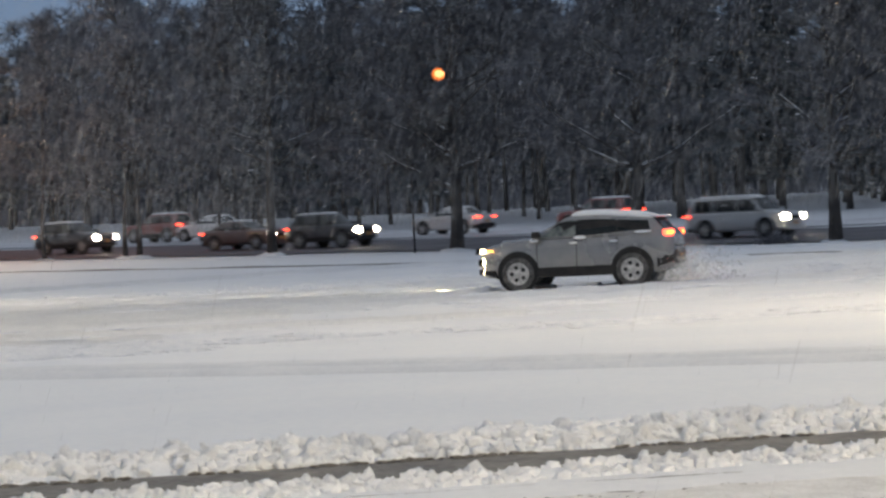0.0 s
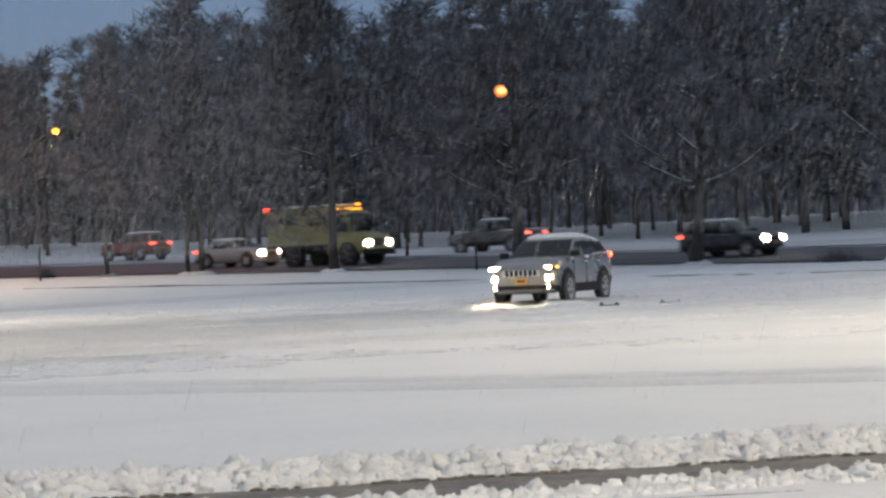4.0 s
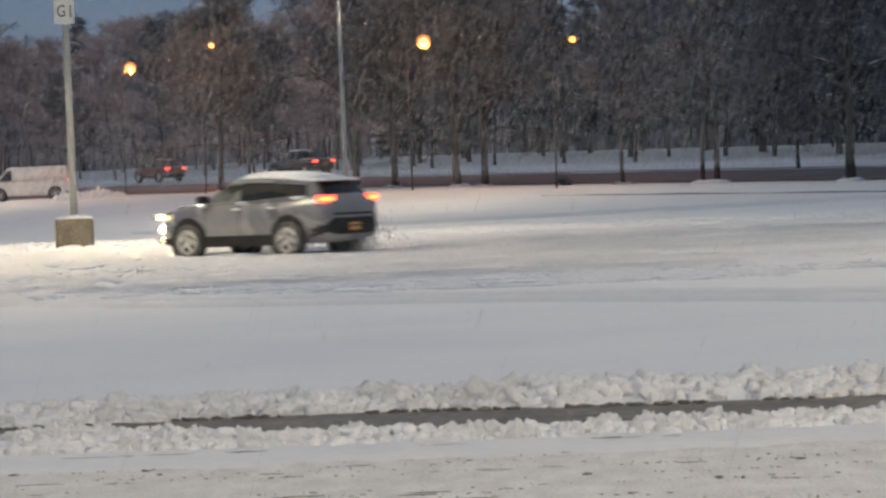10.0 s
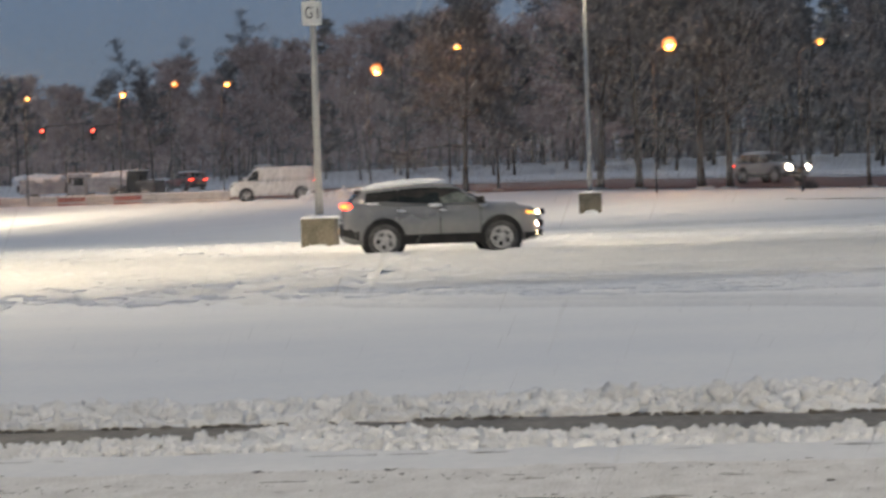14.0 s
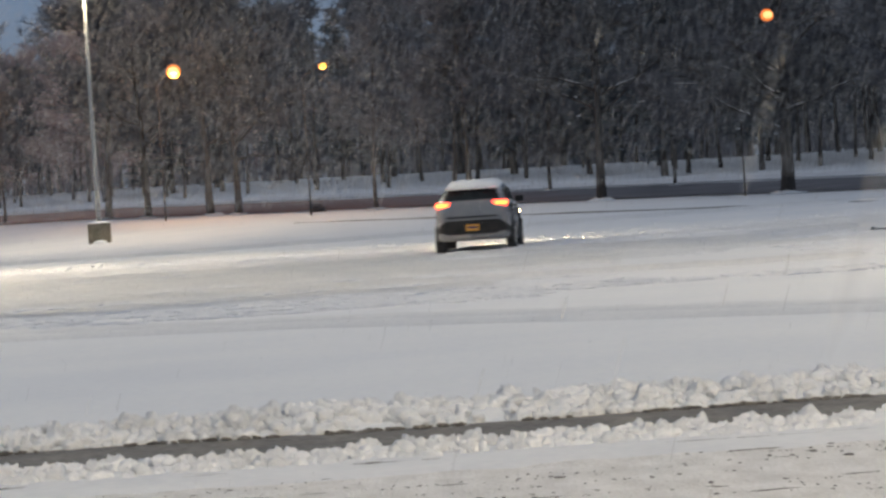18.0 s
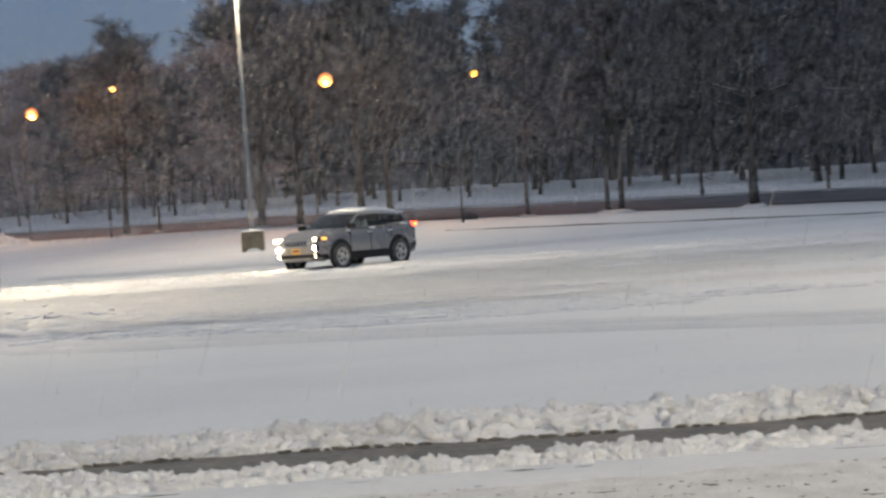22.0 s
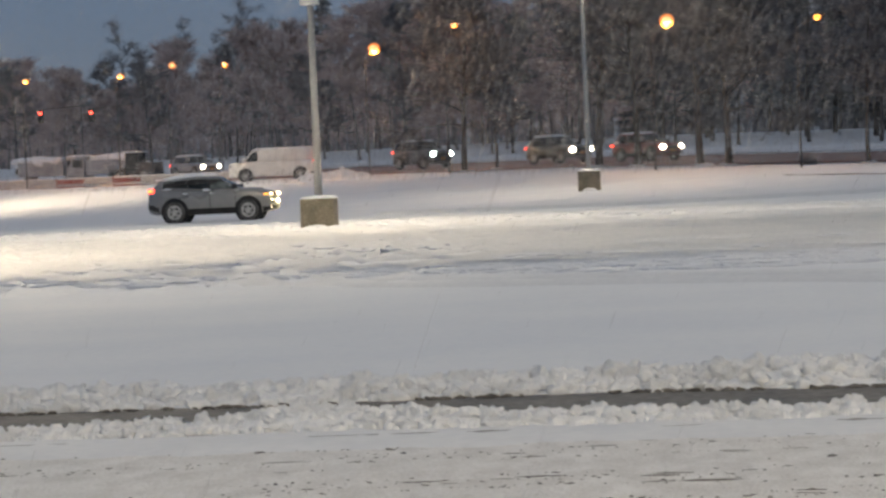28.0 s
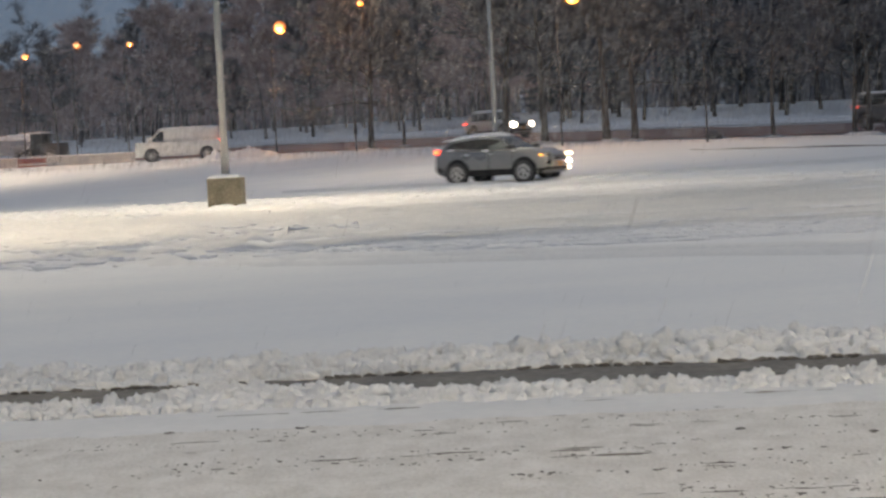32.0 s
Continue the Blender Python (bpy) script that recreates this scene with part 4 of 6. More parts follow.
def box_truck(name, label, colour, cab_colour, dump=False):
    root = empty(name, Matrix.Identity(4), label, "truck")
    L, W = (7.6, 2.45) if dump else (6.4, 2.35)
    f, b = L / 2, -L / 2
    hw = W / 2
    # cargo body
    x0, x1 = b, f - (2.55 if dump else 2.05)
    up = 0.0 if dump else 0.52
    part("cargo_box", box(x0, x1, -hw, hw, 0.95, 2.95, 0.05), colour, root, "tall flat-sided cargo body")
    for side in (1, -1):
        n = 7 if dump else 3
        for k in range(n):
            x = x0 + 0.1 + (x1 - x0 - 0.2) * k / (n - 1)
            part("side_rib", box(x - 0.05, x + 0.05, side * hw, side * (hw + 0.035), 0.98, 2.9), colour, root)
        part("side_rail", box(x0, x1, side * hw, side * (hw + 0.045), 0.93, 1.03), BLACK, root)
    part("roof_snow", box(x0 + 0.03, x1 - 0.03, -hw + 0.03, hw - 0.03, 2.95, 3.02, 0.03), SNOW_LUMP, root, "snow lying on the box")
    part("chassis", box(b + 0.2, f - 0.4, -0.45, 0.45, 0.55, 0.95, 0.02), BLACK, root)
    # cab and bonnet
    st = [(f, 0.80, 0.62, 1.25), (f - 0.12, 0.88, 0.5, 1.42), (f - 0.9, 0.92, 0.5, 1.52), (f - 1.05, 0.93, 0.5, 1.58), (f - 2.45, 0.93, 0.5, 1.6)]
    part("bonnet", add_loft(bmesh.new(), [cross(x, hw * k, zb, zt) for x, k, zb, zt in st]), cab_colour, root, smooth_faces=False)
    part("cab", add_loft(bmesh.new(), [plan_ring(f - 0.95, f - 2.47, hw * 0.90, 1.5), plan_ring(f - 1.1, f - 2.47, hw * 0.87, 1.85 + 0.8 * up), plan_ring(f - 1.25, f - 2.47, hw * 0.81, 2.08 + up), plan_ring(f - 1.4, f - 2.4, hw * 0.7, 2.13 + up)]), cab_colour, root, smooth_faces=False)
    bm = bmesh.new()
    vs = [bm.verts.new(p) for p in ((f - 0.93, -hw * 0.72, 1.62), (f - 0.93, hw * 0.72, 1.62), (f - 1.12, hw * 0.70, 2.0 + up), (f - 1.12, -hw * 0.70, 2.0 + up))]
    bm.faces.new(vs)
    bmesh.ops.extrude_face_region(bm, geom=bm.faces[:])
    part("windscreen", bm, GLASS, root)
    for side in (1, -1):
        part("side_window", box(f - 2.0, f - 1.3, side * hw * 0.80, side * hw * 0.915, 1.62, 1.98 + 0.7 * up, 0.02), GLASS, root)
        part("mirror", box(f - 1.1, f - 1.0, side * (hw - 0.05), side * (hw + 0.2), 1.6, 2.05, 0.02), BLACK, root)
        part("headlight", add_blob(bmesh.new(), (f - 0.06, side * hw * 0.68, 1.02), 0.21, 0, 2, 0, (0.7, 1.1, 1)), HEAD_FAR, root, "bright headlight", True)
        part("turn_lamp", box(f - 0.12, f - 0.01, side * hw * 0.55, side * hw * 0.82, 0.80, 0.87), AMBER, root, "amber lamp below the headlight")
        part("tail_light", box(b - 0.02, b + 0.06, side * hw * 0.7, side * hw * 0.95, 1.0, 1.2), TAIL, root, "red tail light")
        part("roof_marker", box(b - 0.04, b + 0.20, side * (hw - 0.28), side * (hw + 0.07), 2.80, 2.98, 0.03), TAIL, root, "red marker lamp")
        for x in ((f - 1.15, b + 1.5, b + 2.7) if dump else (f - 1.15, b + 1.7)):
            part("mudguard", add_tube(bmesh.new(), (x, side * (hw - 0.38), 0.5), (x, side * (hw - 0.02), 0.5), 0.62, 0.60, 22), BLACK, root)
            wheel(root, x, side, 0.5, hw - 0.13)
    part("front_bumper", box(f - 0.2, f + 0.14, -hw * 0.95, hw * 0.95, 0.42, 0.72, 0.04), BLACK, root)
    part("grille", box(f - 0.05, f + 0.02, -hw * 0.42, hw * 0.42, 0.85, 1.25, 0.02), BLACK, root)
    bar = part("light_bar", box(f - 2.0, f - 1.7, -0.85, 0.85, 2.12 + up, 2.18 + up, 0.02), BLACK, root)
    for y in (-0.66, 0, 0.66):
        part("beacon", box(f - 2.02, f - 1.68, y - (0.13 if y else 0.28), y + (0.13 if y else 0.28), 2.18 + up, 2.28 + up, 0.03), AMBER, bar, "lit amber beacon")
    for side in (1, -1):
        part("corner_beacon", box(x1 - 0.12, x1 + 0.05, side * (hw - 0.35), side * (hw - 0.05), 2.96, 3.07, 0.03), AMBER, root, "amber corner beacon")
    return root


TRAFFIC = []


def traffic(made, rows, y0, off=0.0):
    TRAFFIC.append((made[0] if isinstance(made, tuple) else made, rows, y0, off))


N, F = 158, 182
traffic(car("minivan", "white minivan with a snowy roof on the slushy road", WHITE, **MINIVAN), [(0, 55.9), (0.2, 57.9), (0.4, 59.9), (0.6, 61.8), (32, 369.8)], N)
traffic(car("crossover_car", "dark blue crossover car with bright headlights", DARK, **CROSSOVER), [(0, 32.3), (0.83, 39.8), (1.67, 47.7), (2.5, 55.9), (32, 351.7)], N)
traffic(car("saloon_car", "brown saloon car driving through slush", BROWN, **SEDAN), [(0, 26.7), (0.67, 33.7), (1.33, 40), (2, 46.1), (32, 306.1)], N)
traffic(car("crossover_car", "black crossover car with lit headlights", DARK, **CROSSOVER), [(0, 14.7), (1.5, 28.6), (3, 42.6), (4.5, 56.6), (32, 315.8)], N)
traffic(box_truck("box_truck", "dull yellow box truck with amber roof lamps", YELLOW, YELLOW), [(0, -3.8), (1.8, 10.7), (3.53, 24.5), (5.27, 38), (7, 50.9), (32, 235.3)], N)
traffic(car("saloon_car", "silver saloon car following a truck", SILVER, **SEDAN), [(0, -12.3), (2.5, 9.1), (4, 21.9), (5.5, 35.2), (7, 47.0), (32, 233.8)], N)
traffic(car("saloon_car", "dark red saloon car with bright headlights", REDP, **SEDAN), [(0, -39.4), (6, 5.5), (7, 12.9), (8, 20), (9, 27), (32, 185.7)], N)
traffic(car("crossover_car", "pale grey crossover car with paired headlights", SILVER, **CROSSOVER), [(0, -166.4), (11, -33), (11.83, -22.8), (12.67, -12.5), (13.5, -2.1), (15.5, 27), (17, 52), (32, 300)], N)
traffic(box_truck("dump_truck", "dark green snow-plough truck with amber beacons", GREEN_TRUCK, GREEN_TRUCK, True), [(0, -255.4), (23, -34.3), (23.83, -26), (24.67, -16.9), (25.5, -7.2), (32, 77.3)], N)
traffic(car("saloon_car", "dull red saloon car behind the plough truck", REDP, **SEDAN), [(0, -346.1), (23, -42.6), (23.33, -38.3), (23.67, -33.8), (24, -29.4), (32, 66.6)], N)
traffic(car("off_road_car", "black boxy off-road car with cool white headlights", DARK, head=HEAD_COOL, **BOXY), [(0, -327.8), (25, -62.2), (27.33, -36.5), (29.67, -8.5), (32, 21.3)], N)
traffic(car("crossover_car", "dark green crossover car with paired headlights", GREENB, **CROSSOVER), [(0, -322.9), (24.4, -56.1), (26.27, -35), (28.13, -12.7), (30, 11.1), (32, 37.2)], N)
traffic(car("crossover_car", "red crossover car with paired headlights", REDP, **CROSSOVER), [(0, -303.3), (25, -39.8), (26.67, -21.5), (28.33, -1.9), (30, 19.2), (32, 45.4)], N)
traffic(car("crossover_car", "grey crossover car with dazzling headlights", SILVER, **CROSSOVER), [(0, -354.7), (27.5, -63.2), (29, -46.8), (30.5, -29.4), (32, -11.1)], N)
traffic(car("saloon_car", "white saloon car with red tail lights", WHITE, lights=False, **SEDAN), [(0, 45.8), (0.47, 40.2), (0.93, 34.2), (1.4, 27.8), (32, -408.5)], F)
traffic(car("saloon_car", "pinkish white saloon car with tail lights on", WHITE, lights=False, **SEDAN), [(0, 28.1), (0.47, 23.3), (0.93, 19), (1.4, 15), (32, -352.2)], F)
traffic(car("crossover_car", "red crossover car braking with red lamps", REDP, lights=False, **CROSSOVER), [(0, 24), (0.4, 18.9), (0.8, 15), (1.2, 12.1), (32, -357.5)], F)
traffic(car("crossover_car", "maroon crossover car with red tail lights", REDP, lights=False, **CROSSOVER), [(0, 55.5), (3.67, 19.8), (7.33, -13.3), (11, -44), (32, -212.4)], F)
traffic(car("pickup_truck", "dark pickup truck with red tail lights", DARK, lights=False, **PICKUP), [(0, 91.5), (2, 67.7), (5.47, 28.2), (8.93, -7.9), (12.4, -40.9), (32, -217.4)], F)


# ---- lamp poles of the car park ----
def lot_pole(x, y, label, arm, block=0.94):
    z = ground_z(x, y)
    root = empty("parking_lamp", pose(x, y, z), label, "lamp post", "car park lamps")
    h = block / 2
    bm = box(-h, h, -h, h, -0.15, 0.84, 0.03)
    base = part("concrete_base", bm, CONCRETE, root, "square stained concrete base")
    part("base_snow", add_loft(bmesh.new(), [[Vector((sx * h * k, sy * h * k, zz)) for sx, sy in ((1, 1), (-1, 1), (-1, -1), (1, -1))] for k, zz in ((0.97, 0.835), (0.9, 0.885), (0.5, 0.94))]), SNOW_LUMP, base, "cap of snow on the base")
    part("drift", add_blob(bmesh.new(), (0.02, -h, -0.05), 0.34, 0.2, 2, 3, (1.0, 0.6, 0.55)), SNOW_LUMP, base, "small snow drift at the foot", True)
    part("base_flange", box(-0.22, 0.22, -0.22, 0.22, 0.84, 0.90, 0.01), STEEL, root)
    bm = bmesh.new()
    add_tube(bm, (0, 0, 0.84), (0, 0, 12.9), 0.112, 0.065, 14)
    part("pole", bm, STEEL, root, "tapered steel pole", True)
    for k, s in enumerate((1, -1)):
        bm = bmesh.new()
        add_tube(bm, (0, 0, 12.6), (s * arm[0] * 0.7, s * arm[1] * 0.7, 12.85), 0.05, 0.04, 8)
        part("arm", bm, STEEL, root)
        m = Matrix.Translation((s * arm[0], s * arm[1], 12.88)) @ Matrix.Rotation(math.atan2(arm[1], arm[0]), 4, "Z")
        bm = box(-0.42, 0.42, -0.2, 0.2, -0.06, 0.09, 0.04)
        bm.transform(m)
        hd = part("lamp_head", bm, STEEL, root)
        bm = add_blob(bmesh.new(), (0, 0, -0.06), 0.2, 0, 2, 0, (1.7, 0.85, 0.45))
        bm.transform(m)
        part("lens", bm, LED, hd, "lit white lamp glass", True)
    return root


pole_a = lot_pole(-11.0, 75.4, "steel lamp pole with sign box on a snow-capped concrete block", (-1.1, 0.25))
part("sign_box", box(-0.26, 0.26, -0.30, -0.02, 6.2, 6.85, 0.01), SIGN, pole_a, "white box sign with a black letter")


def letter(text, size, m, parent):
    cu = bpy.data.curves.new("letter", "FONT")
    cu.body, cu.size, cu.extrude, cu.align_x, cu.align_y = text, size, 0.004, "CENTER", "CENTER"
    tmp = bpy.data.objects.new("letter_curve", cu)
    me = bpy.data.meshes.new_from_object(tmp)
    bpy.data.objects.remove(tmp)
    me.materials.clear()
    me.materials.append(SIGN_MARK)
    ob = new("letter", me)
    ob.parent = parent
    ob.matrix_local = m
    return ob


letter("G", 0.46, pose(-0.06, -0.306, 6.52, 90, 0, 0) @ Matrix.Diagonal((0.75, 1, 1, 1)), pole_a)
part("sign_bar", box(0.175, 0.205, -0.306, -0.298, 6.36, 6.68), SIGN_MARK, pole_a)
pole_b = lot_pole(-5.4, 117.5, "tall steel lamp pole on a concrete block near the road", (-1.1, 0.25))
pole_c = lot_pole(-46.5, 160.0, "steel lamp pole lighting the far corner of the car park", (-1.1, 0.25))
# Poles d to h: added out of view to even out the light.
pole_d = lot_pole(-13.0, -6.0, "added steel lamp pole behind the aisle, out of view", (-1.1, 0.25))
pole_e = lot_pole(15.0, -4.0, "added steel lamp pole beside the aisle, out of view", (-1.1, 0.25))
pole_f = lot_pole(-18.2, 50.0, "added steel lamp pole at the side of the car park, out of view", (-1.1, 0.25))
pole_g = lot_pole(23.5, 35.0, "added steel lamp pole at the side of the car park, out of view", (-1.1, 0.25))
pole_h = lot_pole(32.0, 70.0, "added steel lamp pole at the far side of the car park, out of view", (-1.1, 0.25))
for ob, watts in ((pole_a, 2450), (pole_b, 1100), (pole_c, 4200), (pole_d, 2500), (pole_e, 3800), (pole_f, 3200), (pole_g, 2700), (pole_h, 500)):
    x, y, z = ob.matrix_world.translation
    lamp("SPOT", "parking_lamp_light", pose(x, y, z + 12.6), watts * 2.75, (1.0, 0.85, 0.62), 0.4, 163)


# ---- street lamps in the median, signals ----
def street_lamp(az, el, y0, glow, light=0, big=0.24):
    ta = -math.tan(radians(az))
    y = y0 / (1 + 1.12 * ta)
    x = ta * y
    d = math.hypot(x, y)
    z, g = EYE + d * math.tan(radians(el)), ground_z(x, y)
    root = empty("street_lamp", pose(x, y, g), "tall street lamp with a glowing orange head", "street lamp", "street lamps along the road")
    h = z - g
    bm = bmesh.new()
    add_tube(bm, (-0.9, 2.8, -0.1), (-0.9, 2.8, h - 0.4), 0.05, 0.035, 10)
    add_tube(bm, (-0.9, 2.8, h - 0.4), (-0.1, 0.3, h + 0.05), 0.04, 0.03, 8)
    part("pole", bm, DARK_STEEL, root, smooth_faces=True)
    hd = part("lamp_head", add_blob(bmesh.new(), (0.05, 0.30, h + 0.10), 0.24, 0, 2, 0, (1.4, 0.9, 0.5)), DARK_STEEL, root, smooth_faces=True)
    part("lens", add_blob(bmesh.new(), (0, -0.02, h - 0.02), big, 0, 2, 0, (1.15, 1.0, 0.9)), glow, hd, "glowing lamp glass", True)
    # The lamp's halo, added as a wider glowing disc behind the glass.
    part("halo_disc", add_blob(bmesh.new(), (0.0, 0.2, h - 0.02), big * 1.6, 0, 2, 0, (1.0, 0.4, 0.95)), SODIUM_HALO, hd, "orange halo of the lamp, shaped as a glowing disc", True)
    if light:
        lamp("POINT", "street_lamp_light", pose(x, y, z - 0.8), light, (1.0, 0.50, 0.20), 0.25)
    return root


for az, el, glow, light, big in ((14.27, 2.27, SODIUM_WARM, 600, 0.2), (12.31, 2.3, SODIUM_WARM, 600, 0.22), (11.23, 2.48, SODIUM_WARM, 0, 0.24), (10.14, 2.46, SODIUM_WARM, 600, 0.2),
                                 (7.02, 2.66, SODIUM_WARM, 700, 0.34), (5.32, 3.08, SODIUM_WARM, 250, 0.18), (0.89, 2.98, SODIUM_WARM, 600, 0.32), (-2.22, 2.91, SODIUM, 200, 0.17), (-11.53, 3.34, SODIUM_WARM, 0, 0.26)):
    street_lamp(az, el, 133.0 if az in (0.89, -2.22) else 141.5, glow, light * 0.9, big * 0.72)


def signal(az, el, lit, y0=172):
    """A traffic signal that hangs from a mast arm over the road."""
    ta = -math.tan(radians(az))
    y = y0 / (1 + 1.12 * ta)
    x = ta * y
    z = EYE + math.hypot(x, y) * math.tan(radians(el))
    g = ground_z(x, y)
    root = empty("traffic_signal", pose(x, y, g), "traffic signal on a mast arm, one lamp lit", "traffic signal", "traffic signals at the junction")
    h = z - g
    part("housing", box(-0.17, 0.17, 0.0, 0.22, h - 0.72, h + 0.22, 0.03), DARK_STEEL, root)
    part("backplate", box(-0.28, 0.28, 0.22, 0.24, h - 0.84, h + 0.34), DARK_STEEL, root)
    for k, (mat, on) in enumerate(((RED_ON, "red"), (AMBER, "amber"), (GREEN_ON, "green"))):
        zz = h - 0.31 * k
        glass = mat if on == lit else GLASS
        part("lens", add_blob(bmesh.new(), (0, -0.02, zz), 0.16 if on == lit else 0.12, 0, 2, 0, (1, 0.5, 1)), glass, root, "lit " + on + " lens" if on == lit else "", True)
        part("visor", add_tube(bmesh.new(), (0, -0.16, zz + 0.14), (0, 0.0, zz + 0.14), 0.03, 0.03, 6), DARK_STEEL, root)
    bm = bmesh.new()
    add_tube(bm, (3.2, 2.2, -0.1), (3.2, 2.2, h + 0.7), 0.05, 0.04, 8)
    add_tube(bm, (3.2, 2.2, h + 0.6), (0, 0.12, h + 0.35), 0.05, 0.035, 8)
    part("mast_arm", bm, DARK_STEEL, root)


for az, el, lit in ((13.98, 1.58, "red"), (12.94, 1.56, "red"), (15.15, 1.60, "green")):
    signal(az, el, lit)



# ---- trees ----
def rand_dir(rng, up):
    a = rng.random() * 2 * math.pi
    return Vector((math.cos(a), math.sin(a), up)).normalized()


class Sticks:
    """Collects tapered sticks as plain vertex and face lists."""

    def __init__(self):
        self.v, self.f = [], []

    def stick(self, a, b, ra, rb, n):
        d = (b - a).normalized()
        u = d.cross(Vector((0.31, 0.77, 0.55))).normalized()
        w = d.cross(u)
        k0 = len(self.v)
        for c, r in ((a, ra), (b, rb)):
            for k in range(n):
                t = 2 * math.pi * k / n
                self.v.append(c + u * (r * math.cos(t)) + w * (r * math.sin(t)))
        for k in range(n):
            self.f.append((k0 + k, k0 + (k + 1) % n, k0 + n + (k + 1) % n, k0 + n + k))

    def blade(self, a, b, r, rng):
        d = (b - a)
        u = d.cross(Vector((rng.uniform(-1, 1), rng.uniform(-1, 1), rng.uniform(-1, 1)))).normalized() * r
        k = len(self.v)
        self.v += [a - u, a + u, b]
        self.f.append((k, k + 1, k + 2))


def limb(wood, twigs, snow, rng, a, d, length, r, depth, twig_n, droop, deep=2, fat=1.0):
    pts, p = [a], a.copy()
    n = 4 if depth < 2 else 3
    for k in range(n):
        d = (d + Vector((rng.uniform(-0.4, 0.4), rng.uniform(-0.4, 0.4), rng.uniform(-0.28, 0.32) - droop))).normalized()
        p = p + d * (length / n)
        pts.append(p.copy())
    for k in range(n):
        ra, rb = r * (1 - 0.75 * k / n), r * (1 - 0.75 * (k + 1) / n)
        if deep == 1 and depth == 1:
            wood.blade(pts[k], pts[k + 1], ra * 1.2, rng)
        else:
            wood.stick(pts[k], pts[k + 1], ra, rb, 5 if depth == 0 and deep == 2 else 3)
        if snow is not None and depth <= 1 and r > 0.05 and abs((pts[k + 1] - pts[k]).normalized().z) < 0.7 and rng.random() < 0.3:
            up = Vector((0, 0, ra * 0.75))
            snow.stick(pts[k] + up, pts[k + 1] + Vector((0, 0, rb * 0.75)), ra * 0.6, rb * 0.6, 4)
    if depth < deep:
        m = (6 if depth == 0 else 3) if deep == 2 else 7
        for k in range(m):
            u = rng.uniform(0.25, 1.0)
            i = min(n - 1, int(u * n))
            q = pts[i].lerp(pts[i + 1], u * n - i)
            e = (d + rand_dir(rng, rng.uniform(-0.1, 0.5)) * 1.1).normalized()
            limb(wood, twigs, snow, rng, q, e, length * rng.uniform(0.4, 0.62), r * 0.42, depth + 1, twig_n, droop, deep, fat)
    for k in range(twig_n):
        u = rng.uniform(0.2, 1.0)
        i = min(n - 1, int(u * n))
        q = pts[i].lerp(pts[i + 1], u * n - i)
        e = (d * 0.6 + rand_dir(rng, rng.uniform(-0.5, 0.7))).normalized()
        tip = q + e * rng.uniform(0.35, 1.1)
        twigs.blade(q, tip, rng.uniform(0.014, 0.030) * fat, rng)
        for j in range(2):
            mid = q.lerp(tip, rng.uniform(0.3, 0.8))
            twigs.blade(mid, mid + (e + rand_dir(rng, 0.2)).normalized() * rng.uniform(0.2, 0.6) * fat ** 0.5, rng.uniform(0.010, 0.02) * fat, rng)


def make_tree(name, label, mats, meshes):
    root = new(name)
    tagged(root, label, "tree")
    for nm, (v, f, lab), mat in zip(("trunk", "crown", "branch_snow"), meshes, mats):
        if not f:
            continue
        me = bpy.data.meshes.new(nm)
        me.from_pydata([tuple(p) for p in v], [], f)
        me.materials.append(mat)
        ob = new(nm, me)
        ob.parent = root
        if nm != "trunk":
            ob["kind"] = "stuff"
        if lab:
            ob["label"] = lab
    return root


def bare_tree(seed, h, r, low, spread, limbs, twig_n, with_snow=True, deep=2, fat=1.0, long_limbs=()):
    rng = random.Random(seed)
    wood, twigs, snow = Sticks(), Sticks(), Sticks() if with_snow else None
    p, d = Vector((0, 0, -0.3)), Vector((rng.uniform(-0.05, 0.05), rng.uniform(-0.05, 0.05), 1))
    pts = [p.copy()]
    n = 9
    for k in range(n):
        d = (d + Vector((rng.uniform(-0.07, 0.07), rng.uniform(-0.07, 0.07), 0.1))).normalized()
        p = p + d * ((h + 0.3) / n)
        pts.append(p.copy())
    rad = [r * (1.2 if k == 0 else (1 - 0.88 * k / n)) for k in range(n + 1)]
    for k in range(n):
        wood.stick(pts[k], pts[k + 1], rad[k], rad[k + 1], 8 if deep == 2 else 5)
    for k in range(limbs):
        u = low + (0.98 - low) * (k + rng.random()) / limbs
        i = min(n - 1, int(u * n))
        q = pts[i].lerp(pts[i + 1], u * n - i)
        lift = rng.uniform(0.02, 0.55) + 0.7 * u
        limb(wood, twigs, snow, rng, q, rand_dir(rng, lift), spread * (1.15 - 0.75 * u) * rng.uniform(0.75, 1.25), max(0.035, rad[i] * 0.45), 0, twig_n, 0.02, deep, fat)
    for height, sweep, rise, thick in long_limbs:
        q, last = Vector((0, 0, height)), Vector((0, 0, height))
        for k in range(6):
            u = (k + 1) / 6
            q = Vector((sweep * u, 0.25 * rng.uniform(-1, 1), height + rise * (u * 0.75 + 0.25 * u * u) + 0.12 * rng.uniform(-1, 1)))
            ra, rb = thick * (1 - 0.7 * k / 6), thick * (1 - 0.7 * u)
            wood.stick(last, q, ra, rb, 6)
            snow.stick(last + Vector((0, 0, ra * 0.8)), q + Vector((0, 0, rb * 0.8)), ra * 0.7, rb * 0.7, 5)
            for j in range(2):
                limb(wood, twigs, snow, rng, q, rand_dir(rng, rng.uniform(0.0, 0.8)), rng.uniform(1.0, 2.0), thick * 0.3, 1, twig_n, 0.02, 2, fat)
            last = q
    return ((wood.v, wood.f, ""), (twigs.v, twigs.f, "fine bare twigs"), (snow.v, snow.f, "snow lying along the branches") if with_snow else ([], [], ""))


